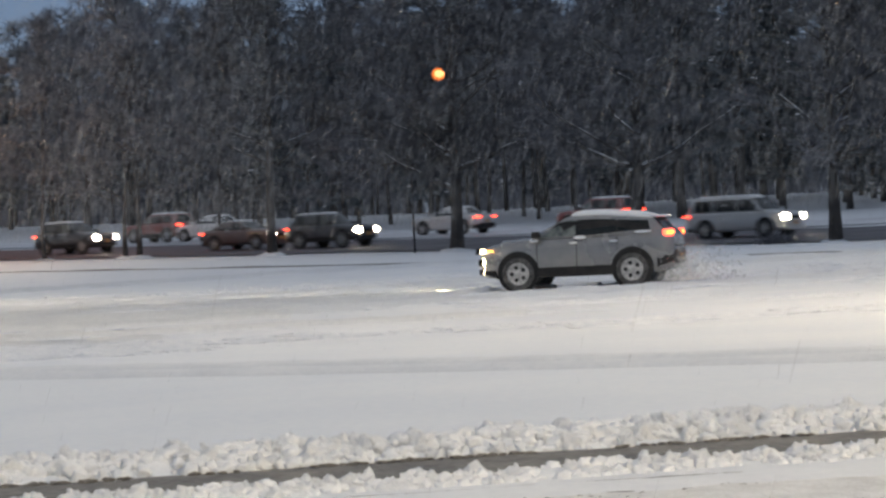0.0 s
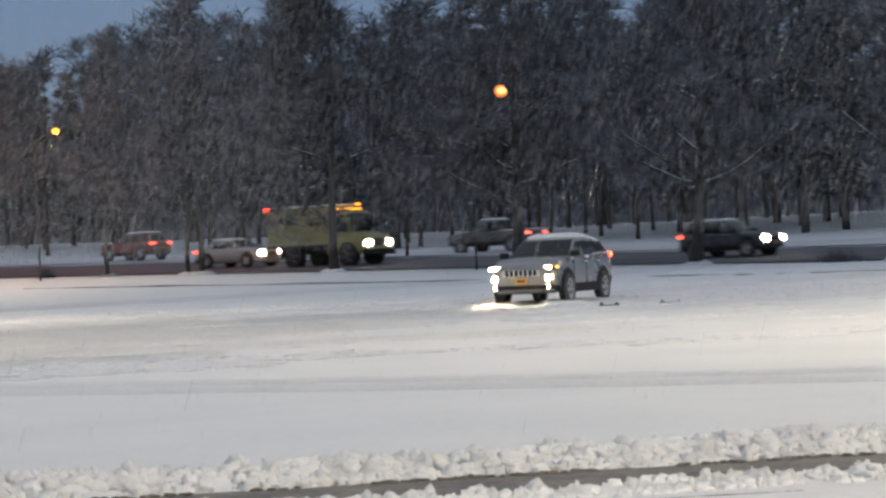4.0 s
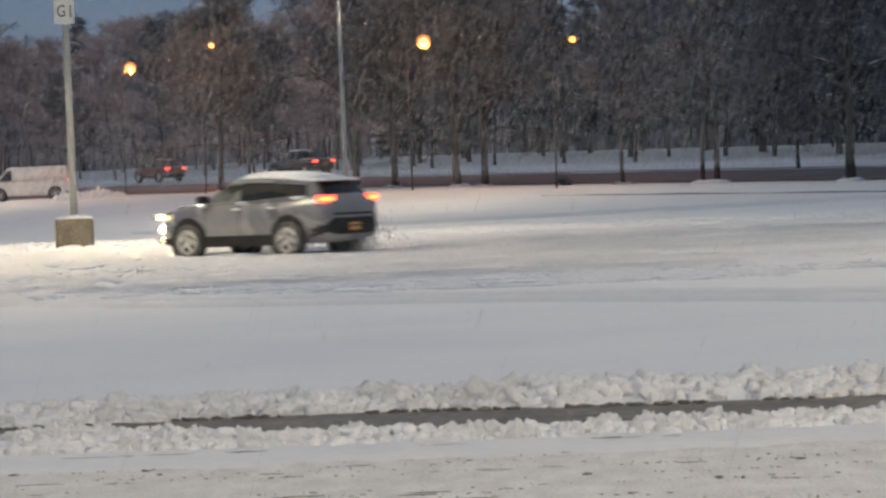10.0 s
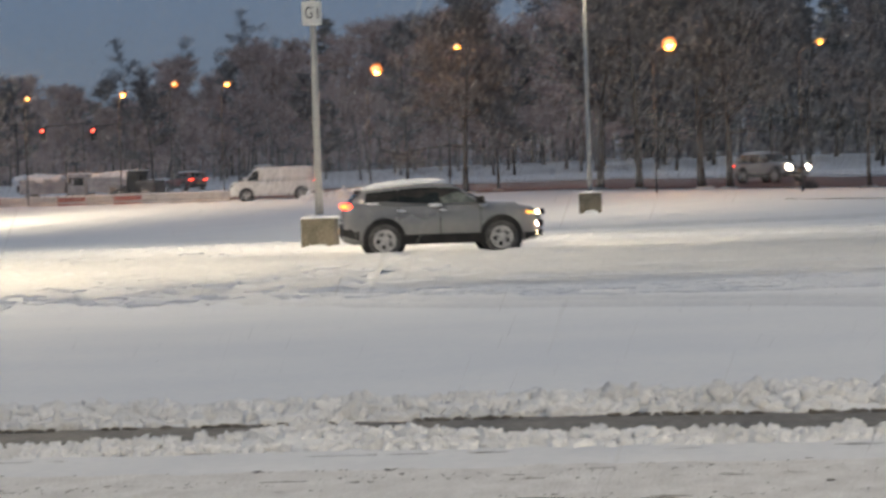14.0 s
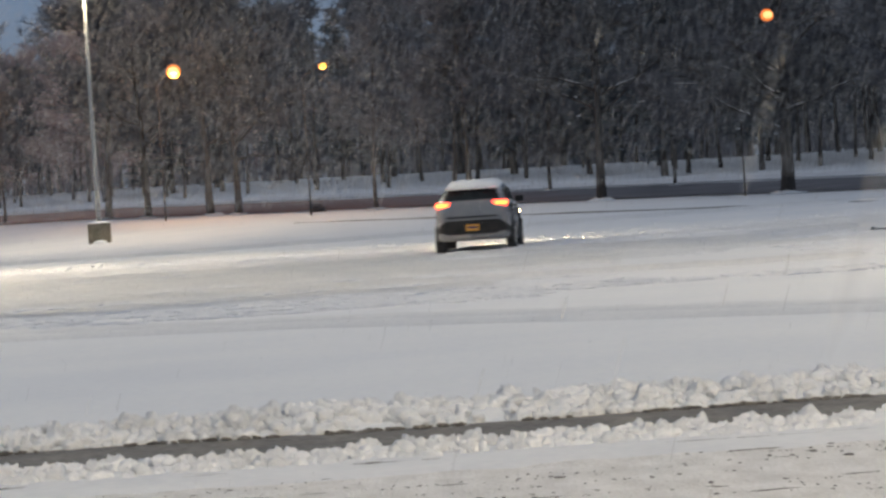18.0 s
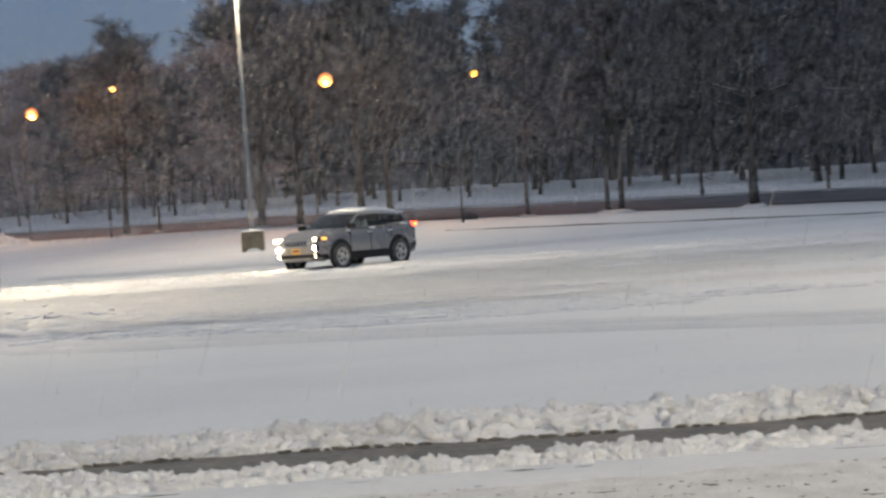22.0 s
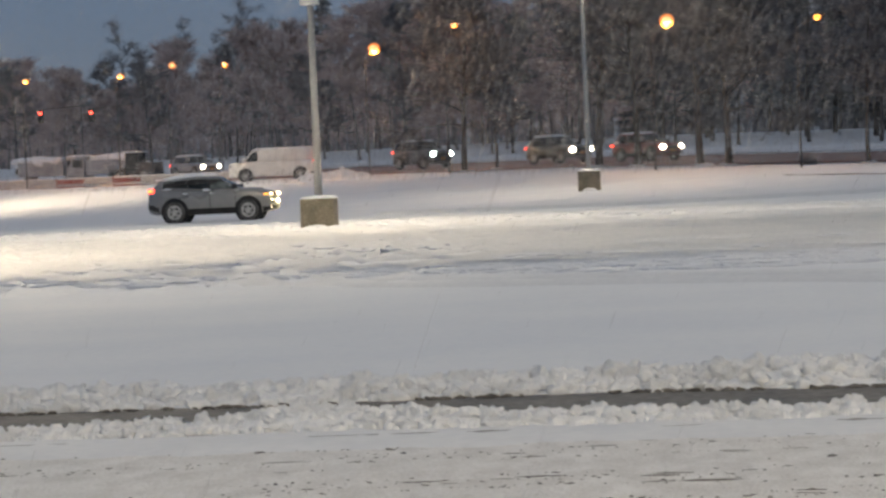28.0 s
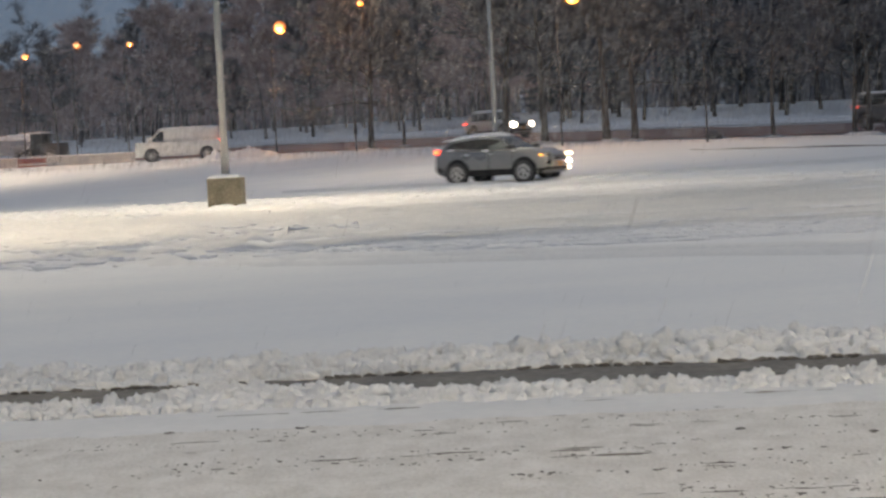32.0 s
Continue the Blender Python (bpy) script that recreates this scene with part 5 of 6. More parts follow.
def conifer(seed, h, r, spread, whorls, bare=0.2):
    rng = random.Random(seed)
    wood, leaf, snow = Sticks(), Sticks(), Sticks()
    pts = [Vector((0, 0, -0.3)), Vector((rng.uniform(-0.2, 0.2), rng.uniform(-0.2, 0.2), h * 0.5)), Vector((rng.uniform(-0.3, 0.3), rng.uniform(-0.3, 0.3), h))]
    wood.stick(pts[0], pts[1], r * 1.2, r * 0.6, 8)
    wood.stick(pts[1], pts[2], r * 0.6, 0.03, 8)
    for k in range(whorls):
        u = bare + (0.99 - bare) * k / whorls
        c = pts[0].lerp(pts[1], u * 2) if u < 0.5 else pts[1].lerp(pts[2], u * 2 - 1)
        reach = spread * (1 - u) ** 0.75 * rng.uniform(0.6, 1.2) + 0.25
        for j in range(rng.randint(4, 6)):
            d = rand_dir(rng, rng.uniform(-0.35, 0.15))
            tip = c + d * reach * rng.uniform(0.7, 1.1)
            wood.blade(c, tip, 0.035, rng)
            for i in range(12):
                q = c.lerp(tip, rng.uniform(0.2, 1.0))
                e = (d * 0.7 + rand_dir(rng, rng.uniform(-0.7, 0.2))).normalized()
                leaf.blade(q, q + e * rng.uniform(0.35, 0.85), rng.uniform(0.07, 0.17), rng)
            if rng.random() < 0.10:
                q = c.lerp(tip, rng.uniform(0.5, 0.9)) + Vector((0, 0, 0.07))
                snow.stick(q, q + d * 0.35, 0.06, 0.03, 4)
    return ((wood.v, wood.f, ""), (leaf.v, leaf.f, "dark drooping needle boughs"), (snow.v, snow.f, "patches of snow on the boughs"))


DECID = (BARK, TWIG, SNOW_LUMP)
# Pale set for the left wood, haze and lamp glow in its colours.
HAZED_WOOD = (HAZED_BARK, HAZED_TWIG, SNOW_LUMP)
DIM = (BARK, TWIG, SNOW_LUMP)
FIR = (BARK, NEEDLE, SNOW_LUMP)
LABEL_OAK = "bare broad-limbed tree with snow along its branches"
big = [make_tree("bare_tree", LABEL_OAK, DECID, bare_tree(s, h, r, low, sp, 22, 14, True, 2, 1.15)) for s, h, r, low, sp in
       ((1, 13.5, 0.29, 0.25, 6.0), (2, 12.0, 0.22, 0.27, 5.0), (3, 14.0, 0.23, 0.26, 4.6))]
limby = [make_tree("bare_tree", "bare broad tree with long low snow-laden limbs", DECID, bare_tree(s, h, r, 0.25, 5.6, 20, 14, True, 2, 1.15, limbs)) for s, h, r, limbs in
         ((61, 13.5, 0.30, ((2.7, -3.0, 1.6, 0.12), (3.5, 2.9, 1.2, 0.11), (4.3, -2.2, 1.6, 0.09))), (62, 14.0, 0.27, ((3.1, 4.8, 2.6, 0.13), (3.4, -3.4, 1.5, 0.11))))]
slim = [make_tree("slender_tree", "slender bare tree at the edge of the wood", (BARK, TWIG, SNOW_LUMP), bare_tree(s, h, 0.15, 0.26, 4.0, 16, 15, False, 1, 1.9)) for s, h in ((11, 12.5), (12, 14.0), (13, 10.0), (14, 11.5))]
firs = [make_tree("conifer", "dark conifer in the wood behind the road", FIR, conifer(s, h, 0.2, sp, w, b)) for s, h, sp, w, b in ((21, 15.0, 3.0, 32, 0.16), (22, 12.0, 2.6, 28, 0.14), (23, 17.5, 3.2, 36, 0.2))]
deep_wood = [make_tree("woodland_tree", "leafless tree deep in the wood, coloured pale brown for haze", HAZED_WOOD, bare_tree(s, h, 0.14, 0.24, 4.2, 16, 13, False, 1, 2.3)) for s, h in ((31, 11.0), (32, 12.5), (33, 10.0))]
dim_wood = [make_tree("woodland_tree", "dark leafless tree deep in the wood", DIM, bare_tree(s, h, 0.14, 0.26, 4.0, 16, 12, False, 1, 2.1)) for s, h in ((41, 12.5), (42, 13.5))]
USED = set()


def plant(ob, x, y, turn, scale, label=""):
    m = pose(x, y, ground_z(x, y), 0, 0, turn)
    if ob.name not in USED:
        USED.add(ob.name)
        ob.matrix_world = m @ Matrix.Scale(scale, 4)
        got = ob
    else:
        got = copy_thing(ob, m)
        got.scale = (scale, scale, scale)
    if label:
        got["label"] = label
    return got


def at_azimuth(az, q):
    ta = -math.tan(radians(az))
    y = (146 + 1.5015 * q) / (1 + 1.12 * ta)
    return ta * y, y


rng = random.Random(77)
# the row along the near edge of the road
for az, k, sc, q in ((-19.6, 0, 0.95, -1.0), (-15.4, 8, 1.0, -1.0), (-11.72, 7, 1.0, -1.5), (-7.87, 1, 1.05, -1.0), (-5.1, 4, 1.0, -0.8), (-4.82, 5, 0.9, -1.2), (-3.15, 4, 0.8, -1.0), (-0.28, 1, 0.95, -0.8),
                     (0.30, 2, 1.0, -0.8), (1.60, 1, 1.0, -0.6), (2.42, 2, 0.95, -0.6), (4.55, 5, 0.7, 2.0), (5.22, 1, 0.9, -0.5), (8.3, 5, 0.8, 17.0), (11.7, 6, 0.8, 17), (-23.0, 0, 1.0, -1.0), (-6.8, 4, 0.75, 17), (-9.4, 5, 0.7, 17)):
    x, y = at_azimuth(az, q)
    src = (big + slim + limby)[k]
    turn = rng.uniform(0, 360)
    tree = plant(src, x, y, 0 if k > 6 else turn, sc)
    part("snow_collar", add_blob(bmesh.new(), (0, -0.1, -0.06), 0.62, 0.35, 2, k, (1.2, 1.0, 0.42)), SNOW_LUMP, tree, "snow heaped round the foot", True)
# thin trees that rise out of the wood
tall = [make_tree("tall_thin_tree", "tall thin leafless tree above the wood", DIM, bare_tree(s, h, 0.13, 0.4, 3.2, 14, 5, False, 1, 1.3)) for s, h in ((51, 17.0), (52, 16.0))]
for k in range(26):
    x, y = at_azimuth(rng.choice((1.2, 2.6, 4.0, 6.2, 7.0, 7.6, 9.6, 10.2, 11.5)) + rng.uniform(-0.5, 0.5), rng.uniform(60, 84))
    plant(tall[k % 2], x, y, rng.uniform(0, 360), rng.uniform(0.82, 1.08))
# the wood on the slope behind the road
count = 0
for row in range(7):
    q = 38 + row * 7.5
    az = -25.0 if row < 7 else -2.0
    while az < 19.5:
        x, y = at_azimuth(az + rng.uniform(-0.35, 0.35), q + rng.uniform(-3.5, 3.5))
        kind = rng.random()
        fir_share = 0.36 if az < -2 else 0.16 if az < 1 else 0.03
        # Further left, trees take the colours with haze painted in.
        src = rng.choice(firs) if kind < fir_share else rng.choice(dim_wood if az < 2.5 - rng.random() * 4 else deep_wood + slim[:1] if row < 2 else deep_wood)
        grow = (1.14 if az < -2 else 1.08 if az < 10 else 0.9) + 0.012 * row
        plant(src, x, y, rng.uniform(0, 360), rng.uniform(0.75, 1.1) * grow)
        count += 1
        az += rng.uniform(0.9, 2.0) * (1.0 + 0.05 * row) * (0.85 if az < 0 else 0.6)
for ob in big + slim + firs + deep_wood + dim_wood:
    if ob.name not in USED:
        bpy.data.objects.remove(ob)



# ---- by the road: van, barriers, snow heap, parked machines, brush ----
def parked_van():
    van, _ = car("cargo_van", "white cargo van parked under a coat of snow", WHITE_PAINT, L=5.6, W=2.0, H=2.06, hood=1.16, belt=1.22, ws=2.05, rf=1.25, rr=-2.68, tb=-2.76, deck=1.3, r=0.36, axles=(1.75, -1.75), clear=0.30,
                 lights=False, dark_sills=False, windows=((1.75, 0.95),), roof_w=0.84, category="van", tail_z=1.2)
    x, y = at_azimuth(9.22, -2.8)
    van.matrix_world = pose(x, y, ground_z(x, y) - 0.04, 0, 0, 187)
    part("windscreen_snow", box(1.3, 2.0, -0.72, 0.72, 1.42, 1.5, 0.03), SNOW_LUMP, van).rotation_euler = (0, 0, 0)
    part("bonnet_snow", add_blob(bmesh.new(), (2.4, 0, 1.17), 0.5, 0.1, 2, 4, (0.7, 1.5, 0.2)), SNOW_LUMP, van, "snow on the bonnet", True)


parked_van()


def barrier(az, q, red, turn):
    x, y = at_azimuth(az, q)
    root = empty("road_barrier", pose(x, y, ground_z(x, y) - 0.03, 0, 0, turn), "white plastic road barrier with red rails, snow on top" if red else "white plastic road barrier, snow on top", "barrier", "barriers along the road")
    prof = [(-0.30, 0), (-0.30, 0.14), (-0.13, 0.28), (-0.10, 0.66), (0.10, 0.66), (0.13, 0.28), (0.30, 0.14), (0.30, 0)]
    part("body", add_loft(bmesh.new(), [[Vector((xx, a, z)) for a, z in prof] for xx in (-1.0, 1.0)]), BARRIER_WHITE, root)
    if red:
        part("panel", box(-0.93, 0.93, -0.145, -0.10, 0.28, 0.59, 0.01), RED_BAND, root, "faded red panel")
        part("foot_panel", box(-0.97, 0.97, -0.312, -0.28, 0.02, 0.13, 0.01), RED_BAND, root)
    for s in (-1, 1):
        part("end_post", box(s * 1.0 - 0.05, s * 1.0 + 0.05, -0.14, 0.14, 0, 0.70, 0.01), RED_BAND if red else BARRIER_WHITE, root)
    part("top_snow", box(-0.98, 0.98, -0.12, 0.12, 0.66, 0.73, 0.03), SNOW_LUMP, root)


az = 10.495
for k, red in enumerate((0, 0, 0, 1, 0, 1, 0, 0, 1, 0, 0, 0)):
    barrier(az, -3.4 + 0.2 * k, red, 12)
    az += 0.585


def heap(az, q, size, seed, label):
    """A ploughed mound: one broken, lumpy skin."""
    x, y = at_azimuth(az, q)
    verts, faces = [], []
    nu, nv = 60, 26
    for i in range(nu):
        for k in range(nv):
            u, v = -1 + 2 * i / (nu - 1), -1 + 2 * k / (nv - 1)
            tall = max(0.0, 1 - u * u * (0.8 + 0.3 * noise.noise(Vector((u * 2, seed, 0))))) * max(0.0, 1 - v * v)
            lump = abs(noise.noise(Vector((u * 5, v * 3, seed)))) + 0.6 * abs(noise.noise(Vector((u * 11, v * 6, seed))))
            verts.append((u * size, v * 1.1, -0.12 + 0.62 * tall ** 0.7 * (0.55 + 1.1 * lump)))
    for i in range(nu - 1):
        for k in range(nv - 1):
            a = i * nv + k
            faces.append((a, a + nv, a + nv + 1, a + 1))
    ob = mesh_object("snow_mound", verts, faces, SNOW_LUMP)
    ob.matrix_world = pose(x, y, ground_z(x, y), 0, 0, 8)
    tagged(ob, label, "snow mound")


heap(7.95, -5.5, 2.3, 40, "ploughed mound of lumpy snow behind the lamp pole")


def parked_truck(az, q, turn, label):
    x, y = at_azimuth(az, q)
    root = empty("parked_truck", pose(x, y, ground_z(x, y), 0, 0, turn), label, "truck")
    part("bed", box(-2.6, 0.9, -1.1, 1.1, 0.8, 1.9, 0.04), GREY_TRUCK, root)
    part("cab", add_loft(bmesh.new(), [plan_ring(2.5, 1.0, 1.05, 0.6), plan_ring(2.5, 1.0, 1.05, 1.3), plan_ring(2.1, 1.0, 0.98, 2.1), plan_ring(1.9, 1.1, 0.85, 2.2)]), GREY_TRUCK, root)
    for s in (1, -1):
        part("side_window", box(1.2, 1.95, s * 0.96, s * 1.07, 1.4, 1.95, 0.02), GLASS, root)
        for xx in (1.8, -1.8):
            wheel(root, xx, s, 0.45, 0.95)
    part("bed_snow", add_blob(bmesh.new(), (-0.9, 0, 1.8), 1.0, 0.7, 3, 5, (1.9, 1.05, 0.5)), SNOW_LUMP, root, "snow heaped on the bed", True)
    part("cab_snow", box(1.05, 2.0, -0.85, 0.85, 2.18, 2.32, 0.05), SNOW_LUMP, root)
    part("bumper", box(2.4, 2.65, -1.0, 1.0, 0.5, 0.75, 0.03), BLACK, root)


parked_truck(13.75, 3.0, 5, "grey flatbed truck parked and buried in snow")
parked_truck(12.75, 1.0, 172, "grey work truck parked behind barriers with snow")


def loader(az, q, turn):
    x, y = at_azimuth(az, q)
    root = empty("wheel_loader", pose(x, y, ground_z(x, y), 0, 0, turn), "dark wheel loader with a pale raised bucket", "loader")
    part("engine_cover", box(-1.8, -0.3, -0.7, 0.7, 0.7, 1.6, 0.06), DARK_STEEL, root)
    part("cab", box(-0.4, 0.6, -0.6, 0.6, 0.8, 2.3, 0.08), GLASS, root)
    part("cab_roof", box(-0.5, 0.7, -0.68, 0.68, 2.3, 2.4, 0.03), SNOW_LUMP, root)
    for s in (1, -1):
        part("lift_arm", add_tube(bmesh.new(), (0.3, s * 0.55, 1.3), (2.1, s * 0.55, 0.7), 0.09, 0.08, 8), DARK_STEEL, root)
        for xx in (0.9, -1.2):
            wheel(root, xx, s, 0.55, 0.85)
    arc = [(2.2 + 0.55 * math.cos(a), 0.95 + 0.55 * math.sin(a)) for a in [math.radians(k) for k in range(90, 285, 20)]]
    rings = [[Vector((xx, yy, zz)) for xx, zz in arc] + [Vector((xx + 0.05, yy, zz)) for xx, zz in arc[::-1]] for yy in (-1.1, 1.1)]
    part("bucket", add_loft(bmesh.new(), rings), STEEL, root, "pale curved steel bucket")


loader(12.05, 0.0, 160)


def bush(az, q, size, seed, label):
    rr = random.Random(seed)
    twigs = Sticks()
    for k in range(260):
        a = Vector((rr.uniform(-1, 1) * size, rr.uniform(-0.4, 0.4), 0))
        d = Vector((rr.uniform(-0.6, 0.6), rr.uniform(-0.6, 0.6), 1)).normalized()
        twigs.blade(a, a + d * rr.uniform(0.25, 0.75) * (1.1 - 0.5 * abs(a.x) / size), 0.02, rr)
    x, y = at_azimuth(az, q)
    ob = mesh_object("bush", [tuple(p) for p in twigs.v], twigs.f, TWIG)
    ob.matrix_world = pose(x, y, ground_z(x, y), 0, 0, 20)
    tagged(ob, label, "bush")


bush(-18.4, -0.6, 0.9, 3, "low dark leafless bush at the road edge")
bush(-1.9, -1.4, 0.35, 4, "small dark leafless shrub in the snow")


def undergrowth():
    """Brush and saplings under the trees of the wood, and the closed wood far behind."""
    rr = random.Random(9)
    tw = Sticks()
    for k in range(5000):
        az_, q = rr.uniform(-26, 20), 80 + 42 * rr.random()
        x, y = at_azimuth(az_, q)
        a = Vector((x, y, ground_z(x, y) - 0.05))
        h = rr.uniform(0.6, 2.6)
        d = Vector((rr.uniform(-0.4, 0.4), rr.uniform(-0.4, 0.4), 1)).normalized()
        tw.blade(a, a + d * h, rr.uniform(0.03, 0.06), rr)
        for j in range(4):
            p = a + d * h * rr.uniform(0.2, 0.9)
            tw.blade(p, p + (d + rand_dir(rr, 0.1)).normalized() * rr.uniform(0.4, 1.3), rr.uniform(0.02, 0.05), rr)
    tagged(mesh_object("undergrowth", [tuple(p) for p in tw.v], tw.f, TWIG), "leafless brush and saplings under the trees", "undergrowth", kind="stuff")
    dark, pale = Sticks(), Sticks()
    for k in range(2200):
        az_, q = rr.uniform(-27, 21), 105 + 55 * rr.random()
        # Stems further left go into the mesh coloured for haze.
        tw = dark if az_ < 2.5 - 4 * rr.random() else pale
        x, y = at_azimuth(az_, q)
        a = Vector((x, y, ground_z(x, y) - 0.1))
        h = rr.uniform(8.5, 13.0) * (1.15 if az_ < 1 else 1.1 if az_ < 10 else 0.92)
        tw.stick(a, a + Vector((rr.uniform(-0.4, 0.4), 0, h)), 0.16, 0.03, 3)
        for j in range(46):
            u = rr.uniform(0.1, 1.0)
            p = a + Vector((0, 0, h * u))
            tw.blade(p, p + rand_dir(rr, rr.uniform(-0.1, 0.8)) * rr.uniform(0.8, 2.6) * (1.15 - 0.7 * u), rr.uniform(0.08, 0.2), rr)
    for tw, mat, label in ((dark, TWIG, "dense dark wood far behind the road"), (pale, HAZED_TWIG, "dense leafless wood far behind the road, coloured pale for haze")):
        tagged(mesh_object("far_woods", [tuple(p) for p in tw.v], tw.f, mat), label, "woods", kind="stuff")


undergrowth()


# ---- falling snow ----
WIND = Vector((-0.62, -0.1, -1.75))


def flakes(name, near, far, count, size, seed, mat):
    rng = np.random.default_rng(seed)
    d = np.sqrt(rng.uniform(near ** 2, far ** 2, count))
    top = 1.4 + far * 0.09
    half = far * 0.42 + 0.5
    x = rng.uniform(-half, half + 0.62 * 32, count)
    z = rng.uniform(-0.1, top + 1.75 * 32, count)
    y = d + 0.1 * 32 * rng.uniform(0, 1, count)
    c = np.stack([x, y, z], 1)
    r = size * rng.uniform(0.55, 1.3, (count, 1))
    ax = np.array(WIND.normalized())
    side = rng.normal(0, 1, (count, 3)) * np.array([1, 0.6, 0.3])
    side /= np.linalg.norm(side, axis=1, keepdims=True)
    pts = np.stack([c + side * r, c - side * r, c + ax * r * 3.0], 1).reshape(-1, 3)
    faces = np.arange(3 * count).reshape(-1, 3)
    me = bpy.data.meshes.new(name)
    me.from_pydata(pts.tolist(), [], faces.tolist())
    me.materials.append(mat)
    return tagged(new(name, me), "falling snow flakes driven by the wind", "snow", kind="stuff")


SNOWFALL = [flakes("falling_snow", 1.2, 3.0, 50000, 0.003, 5, NEAR_FLAKE), flakes("falling_snow", 3.0, 8.0, 13000, 0.005, 1, NEAR_FLAKE), flakes("falling_snow", 8.0, 16.0, 30000, 0.006, 2, FLAKE), flakes("falling_snow", 16.0, 34.0, 38000, 0.008, 3, FLAKE), flakes("falling_snow", 34.0, 95.0, 26000, 0.012, 4, FLAKE)]


def veil(count, seed):
    """Haze of the snowfall before the road, shaped as large faint drifting triangles."""
    rng = np.random.default_rng(seed)
    ta = -np.tan(np.radians(np.interp(rng.uniform(0, 1, count), (0.0, 0.34, 0.52, 0.66, 0.79, 1.0), (19.0, 8.0, 3.0, -3.0, -8.0, -24.0))))
    q = rng.uniform(-42, -6, count)
    y = (146 + 1.5015 * q) / (1 + 1.12 * ta)
    c = np.stack([ta * y, y, 1.9 + 18.0 * rng.uniform(0, 1, count) ** 1.1], 1)
    ax = np.array(WIND.normalized())
    side = rng.normal(0, 1, (count, 3)) * np.array([1, 0.5, 0.3])
    side /= np.linalg.norm(side, axis=1, keepdims=True)
    r = rng.uniform(0.6, 1.3, (count, 1))
    pts = np.stack([c + side * 0.05 * r, c - side * 0.05 * r, c + ax * 0.26 * r], 1).reshape(-1, 3)
    me = bpy.data.meshes.new("snow_veil")
    me.from_pydata(pts.tolist(), [], np.arange(3 * count).reshape(-1, 3).tolist())
    me.materials.append(HAZE_FLAKE)
    return tagged(new("snow_veil", me), "haze of the snowfall before the road, as large faint triangles", "snow", kind="stuff")


VEIL = veil(280000, 8)


# ---- what moves ----
def tyre_track(name, points, offset, width, seed, label, lip=1.0):
    """A rut pressed into the snow along a line, with crumbled shoulders."""
    verts, faces = [], []
    dense, kept = [], [points[0]]
    for p in points[1:]:
        if math.dist(p, kept[-1]) > 1.6:
            kept.append(p)
    points = kept
    for a, c in zip(points, points[1:]):
        n = max(2, int(math.dist(a, c) / 0.35))
        dense += [(a[0] + (c[0] - a[0]) * k / n, a[1] + (c[1] - a[1]) * k / n) for k in range(n)]
    for again in range(3):
        dense = [dense[0]] + [tuple((dense[i - 1][j] + dense[i][j] + dense[i + 1][j]) / 3 for j in (0, 1)) for i in range(1, len(dense) - 1)] + [dense[-1]]
    for i in range(1, len(dense) - 1):
        (xa, ya), (x, y), (xb, yb) = dense[i - 1], dense[i], dense[i + 1]
        d = Vector((xb - xa, yb - ya, 0))
        d = d.normalized() if d.length > 1e-6 else Vector((1, 0, 0))
        side = Vector((-d.y, d.x, 0))
        wob = 0.12 * noise.noise(Vector((i * 0.08, seed, 0)))
        for k, (u, z) in enumerate(((-1.8, -0.04), (-1.15, 0.03 + 0.05 * lip), (-0.8, 0.026), (0.8, 0.024), (1.15, 0.03 + 0.045 * lip), (1.8, -0.04))):
            p = Vector((x, y, 0)) + side * (offset + wob + u * width * (1 + 0.3 * noise.noise(Vector((i * 0.25, 0, seed))) + 0.1 * noise.noise(Vector((i * 0.4, k, seed)))))
            verts.append((p.x, p.y, ground_z(p.x, p.y) + (lot_relief(p.x, p.y) if abs(p.x) < 40 else 0) + z + 0.02 * noise.noise(Vector((i * 0.7, k * 3, seed))) + 0.012))
    n = len(verts) // 6
    for i in range(n - 1):
        for k in range(5):
            a = i * 6 + k
            faces.append((a, a + 6, a + 7, a + 1))
    tagged(mesh_object(name, verts, faces, PACKED, True), label, "tyre track", kind="structure")


way = [(x, y) for t, x, y, turn in SUV_ROWS]
for k, off in enumerate((-0.78, 0.78)):
    tyre_track("tyre_track", way[:28], off, 0.17, 3 + k, "fresh tyre rut curving through loose snow")
    tyre_track("tyre_track", way[27:47], off, 0.17, 13 + k, "fresh tyre rut curving through loose snow")
    tyre_track("tyre_track", way[56:] + [(4, 97), (18, 95), (38, 92)], off, 0.17, 23 + k, "fresh tyre rut along the far side")
    tyre_track("tyre_track", [(-32, 58), (-20, 49), (-8.1, 39.5), (-3.5, 35), (1.5, 32.3), (5.6, 28.6), (9.3, 25.9), (16, 21.5)], off * 0.8, 0.24, 33 + k, "older half-filled tyre rut across the car park", 0.25)
    tyre_track("tyre_track", [(-40, 46), (-9, 46.9), (0, 48.5), (9, 53), (17, 58), (40, 70)], off, 0.22, 53 + k, "older tyre rut across the car park", 0.5)
    tyre_track("tyre_track", [(-40, 71), (-18, 68), (-6, 67), (6, 69.5), (20, 76), (40, 84)], off, 0.2, 63 + k, "churned tyre rut across the car park", 0.8)


rut_rng = random.Random(61)
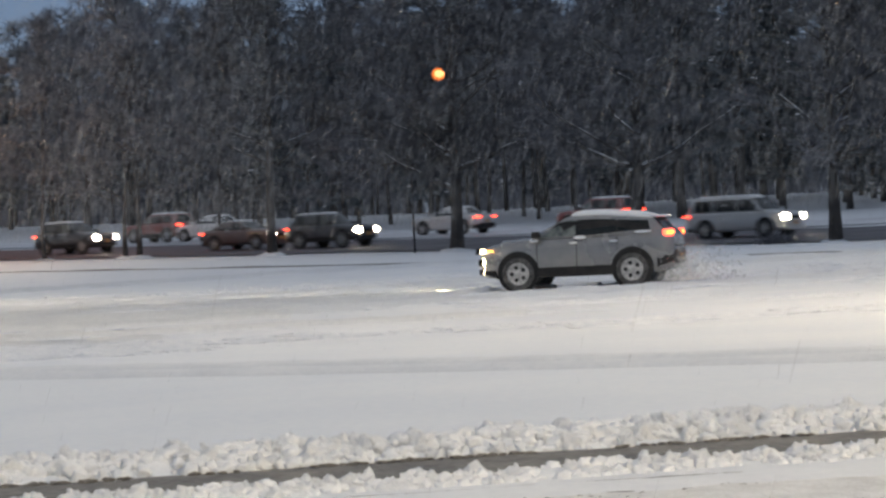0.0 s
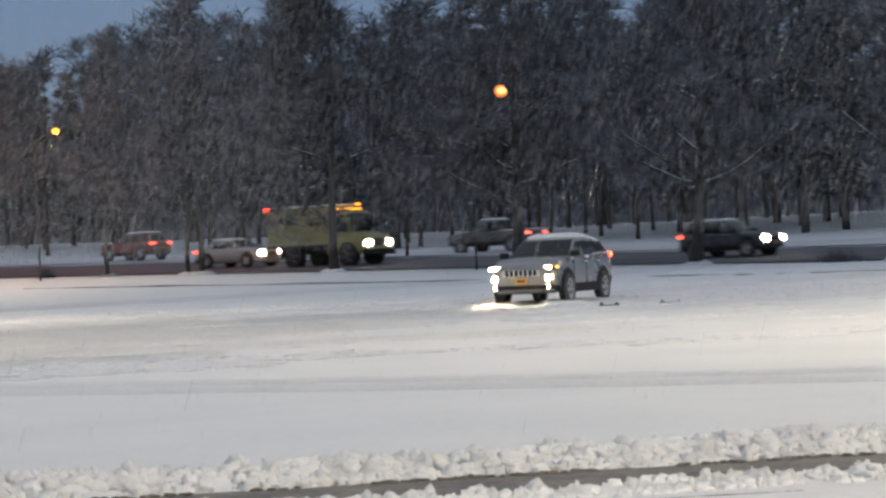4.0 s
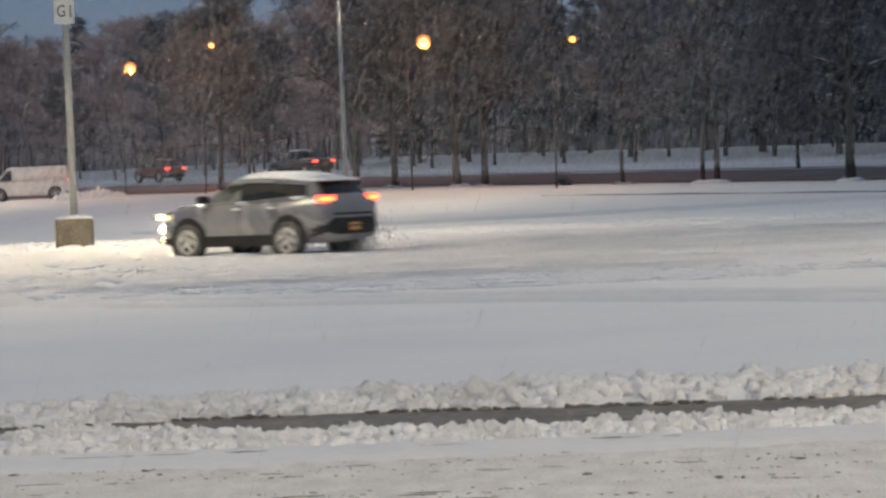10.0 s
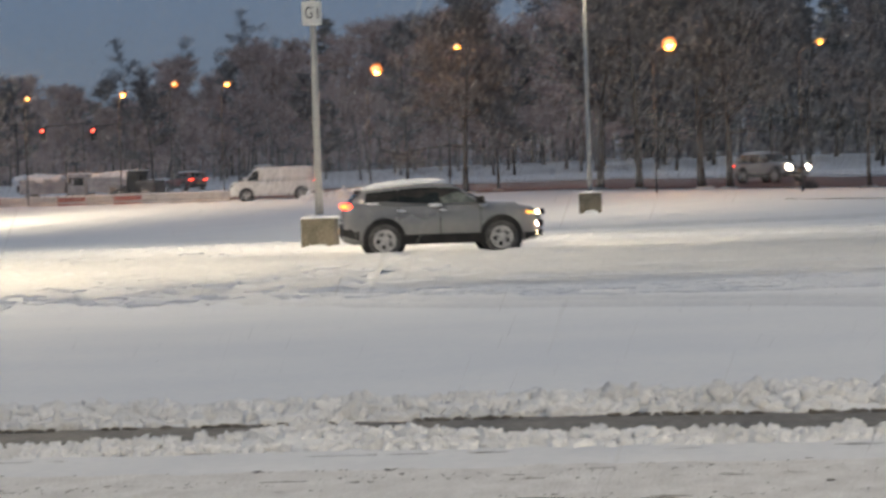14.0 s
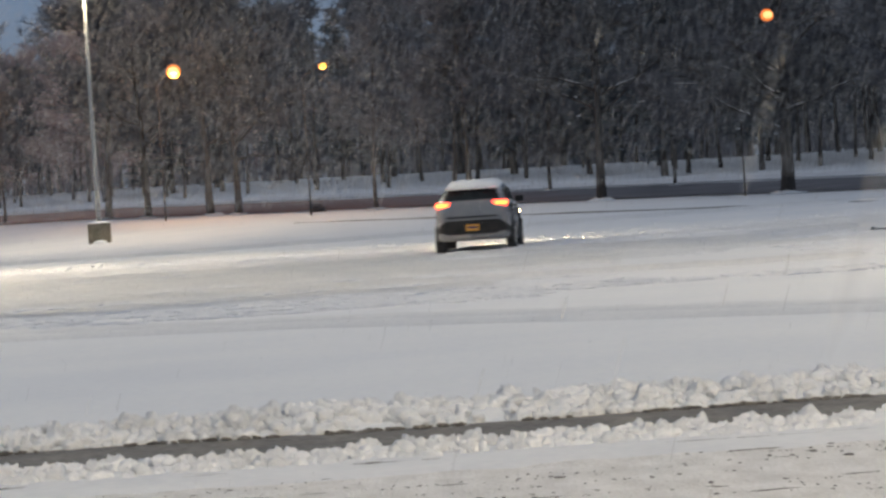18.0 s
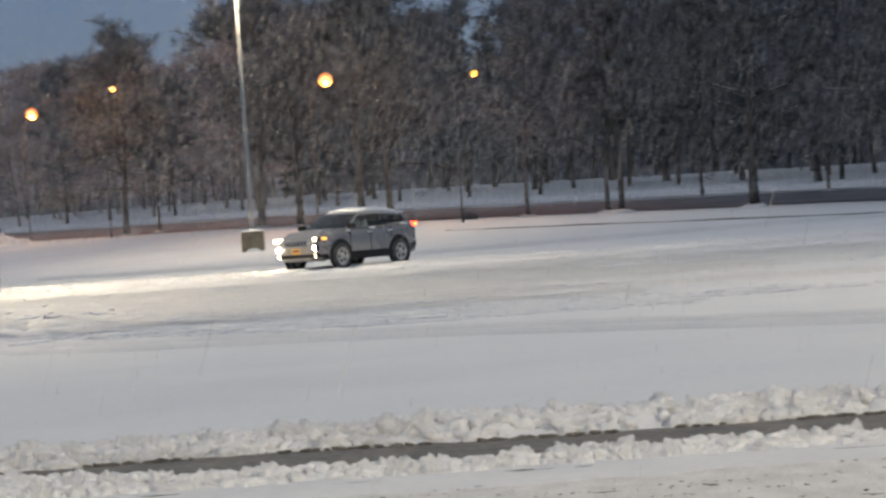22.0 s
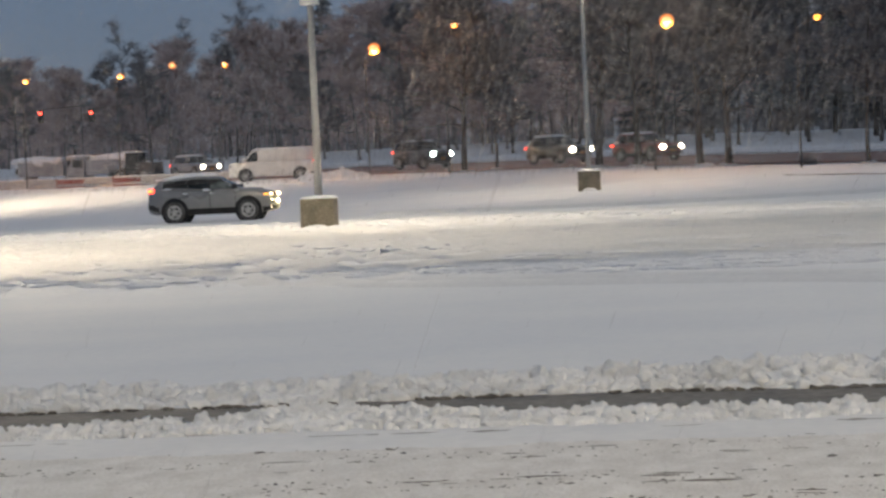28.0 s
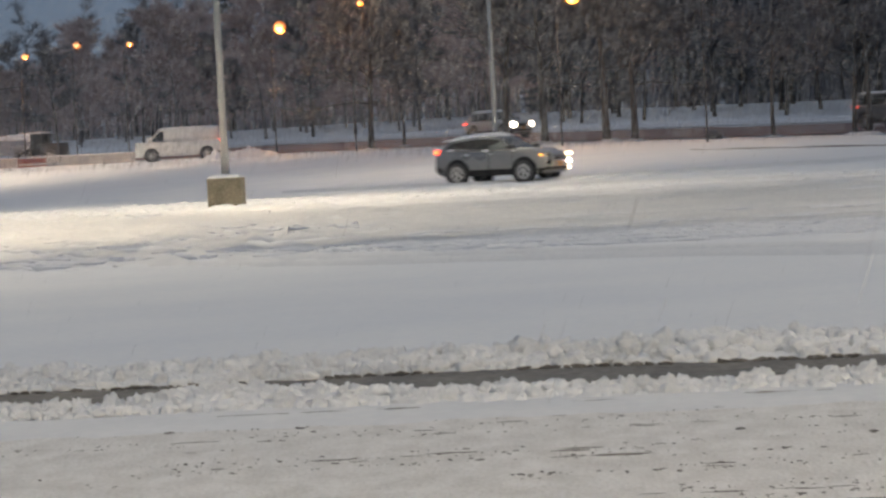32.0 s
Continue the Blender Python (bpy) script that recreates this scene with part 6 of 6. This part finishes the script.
for k in range(40):
    y0, slope, bow = rut_rng.uniform(40, 64), rut_rng.uniform(-0.16, 0.10), rut_rng.uniform(-3, 3)
    x0, x1 = rut_rng.uniform(-22, -10), rut_rng.uniform(-6, 14)
    line = [(x0 + (x1 - x0) * u, y0 + slope * (x0 + (x1 - x0) * u) + bow * math.sin(math.pi * u)) for u in (0, 0.17, 0.33, 0.5, 0.67, 0.83, 1.0)]
    tyre_track("tyre_track", line, 0.0, rut_rng.uniform(0.07, 0.12), 80 + k, "narrow wheel rut in churned snow", 1.2)


def puff(seed, spread):
    rng = np.random.default_rng(seed)
    n = 4500
    c = rng.normal(0, 1, (n, 3)) * np.array([spread * 0.9, spread * 0.65, 0.42])
    c[:, 2] = np.abs(c[:, 2])
    r = rng.uniform(0.015, 0.055, (n, 1, 1))
    pts = (c[:, None] + rng.normal(0, 0.8, (n, 3, 3)) * r).reshape(-1, 3)
    faces = np.arange(3 * n).reshape(-1, 3)
    me = bpy.data.meshes.new("snow_spray")
    me.from_pydata(pts.tolist(), [], faces.tolist())
    me.materials.append(SPRAY)
    return tagged(new("snow_spray", me), "powder snow thrown up by spinning wheels", "snow", kind="stuff")


SPRAYS = [(t, puff(k, s), wx, wy) for k, (t, wx, wy, s) in enumerate(((0.0, -2.4, 0.4, 0.5), (0.3, -2.4, 0.4, 0.45), (8.7, 0.7, 0.9, 0.5), (8.95, 0.9, 1.0, 0.45), (9.0, 0.2, 1.0, 0.5), (9.2, 1.1, 0.9, 0.45), (9.5, -1.3, 0.9, 0.45), (10.0, -1.6, -0.9, 0.4),
                                                                      (10.6, 1.0, 0.9, 0.4), (11.9, 1.2, -0.9, 0.5), (12.2, 0.3, -0.9, 0.7), (12.45, 0.0, -0.9, 0.7), (12.75, -1.6, -0.9, 0.7), (13.0, -2.3, -0.7, 0.7), (13.25, -2.6, -0.5, 0.6),
                                                                      (18.9, -2.0, 0.6, 0.4), (25.1, 0.6, 0.9, 0.4), (25.4, -2.0, 0.0, 0.4)))]


def motions():
    rows = [(t, pose(x, y, ground_z(x, y) - 0.015, 0, 0, turn)) for t, x, y, turn in SUV_ROWS]
    walk(suv, rows)
    # wheels roll with the way the car has gone
    roll, last, rolls = 0.0, None, []
    for k in range(0, 641):
        t = k * 0.05
        _, x, y, turn = interp_rows(SUV_ROWS, t)
        if last is not None:
            dx, dy = x - last[0], y - last[1]
            roll += min(80.0, math.degrees(math.hypot(dx, dy) / 0.36))
        last = (x, y)
        rolls.append((t, roll))
    for w in suv_wheels:
        walk(w, [(t, pose(*w.location, 0, a, 0)) for t, a in rolls])
    for ob, rows, y0, off in TRAFFIC:
        keys = []
        back = y0 > 170
        for t, s in rows:
            x, y = lane(s, y0, off)
            keys.append((t, pose(x, y, ground_z(x, y) + 0.07, 0, 0, 131.8 if back else -48.2)))
        walk(ob, keys)
    for t, ob, wx, wy in SPRAYS:
        _, x, y, turn = interp_rows(SUV_ROWS, t)
        a = radians(turn)
        px, py = x + wx * math.cos(a) - wy * math.sin(a), y + wx * math.sin(a) + wy * math.cos(a)
        g = ground_z(px, py)
        rows = [(max(0.0, t - 0.25), -2.6), (t, 0.05), (t + 0.25, 0.15), (t + 0.8, -2.6), (32, -2.6)]
        if t > 0.25:
            rows.insert(0, (0, -2.6))
        else:
            rows = [r for r in rows if r[0] >= t]
        if rows[0][0] > 0:
            rows.insert(0, (0, -2.6))
        seen = {}
        for tt, z in rows:
            seen[round(tt, 2)] = z
        walk(ob, [(tt, pose(px, py, g + z, 0, 0, turn)) for tt, z in sorted(seen.items())])
    walk(VEIL, [(t, Matrix.Translation((-0.35 * t, 0, -0.02 * t))) for t in (0, 16, 32)])
    for ob in SNOWFALL:
        walk(ob, [(t, Matrix.Translation(WIND * t)) for t in (0, 8, 16, 24, 32)])


motions()
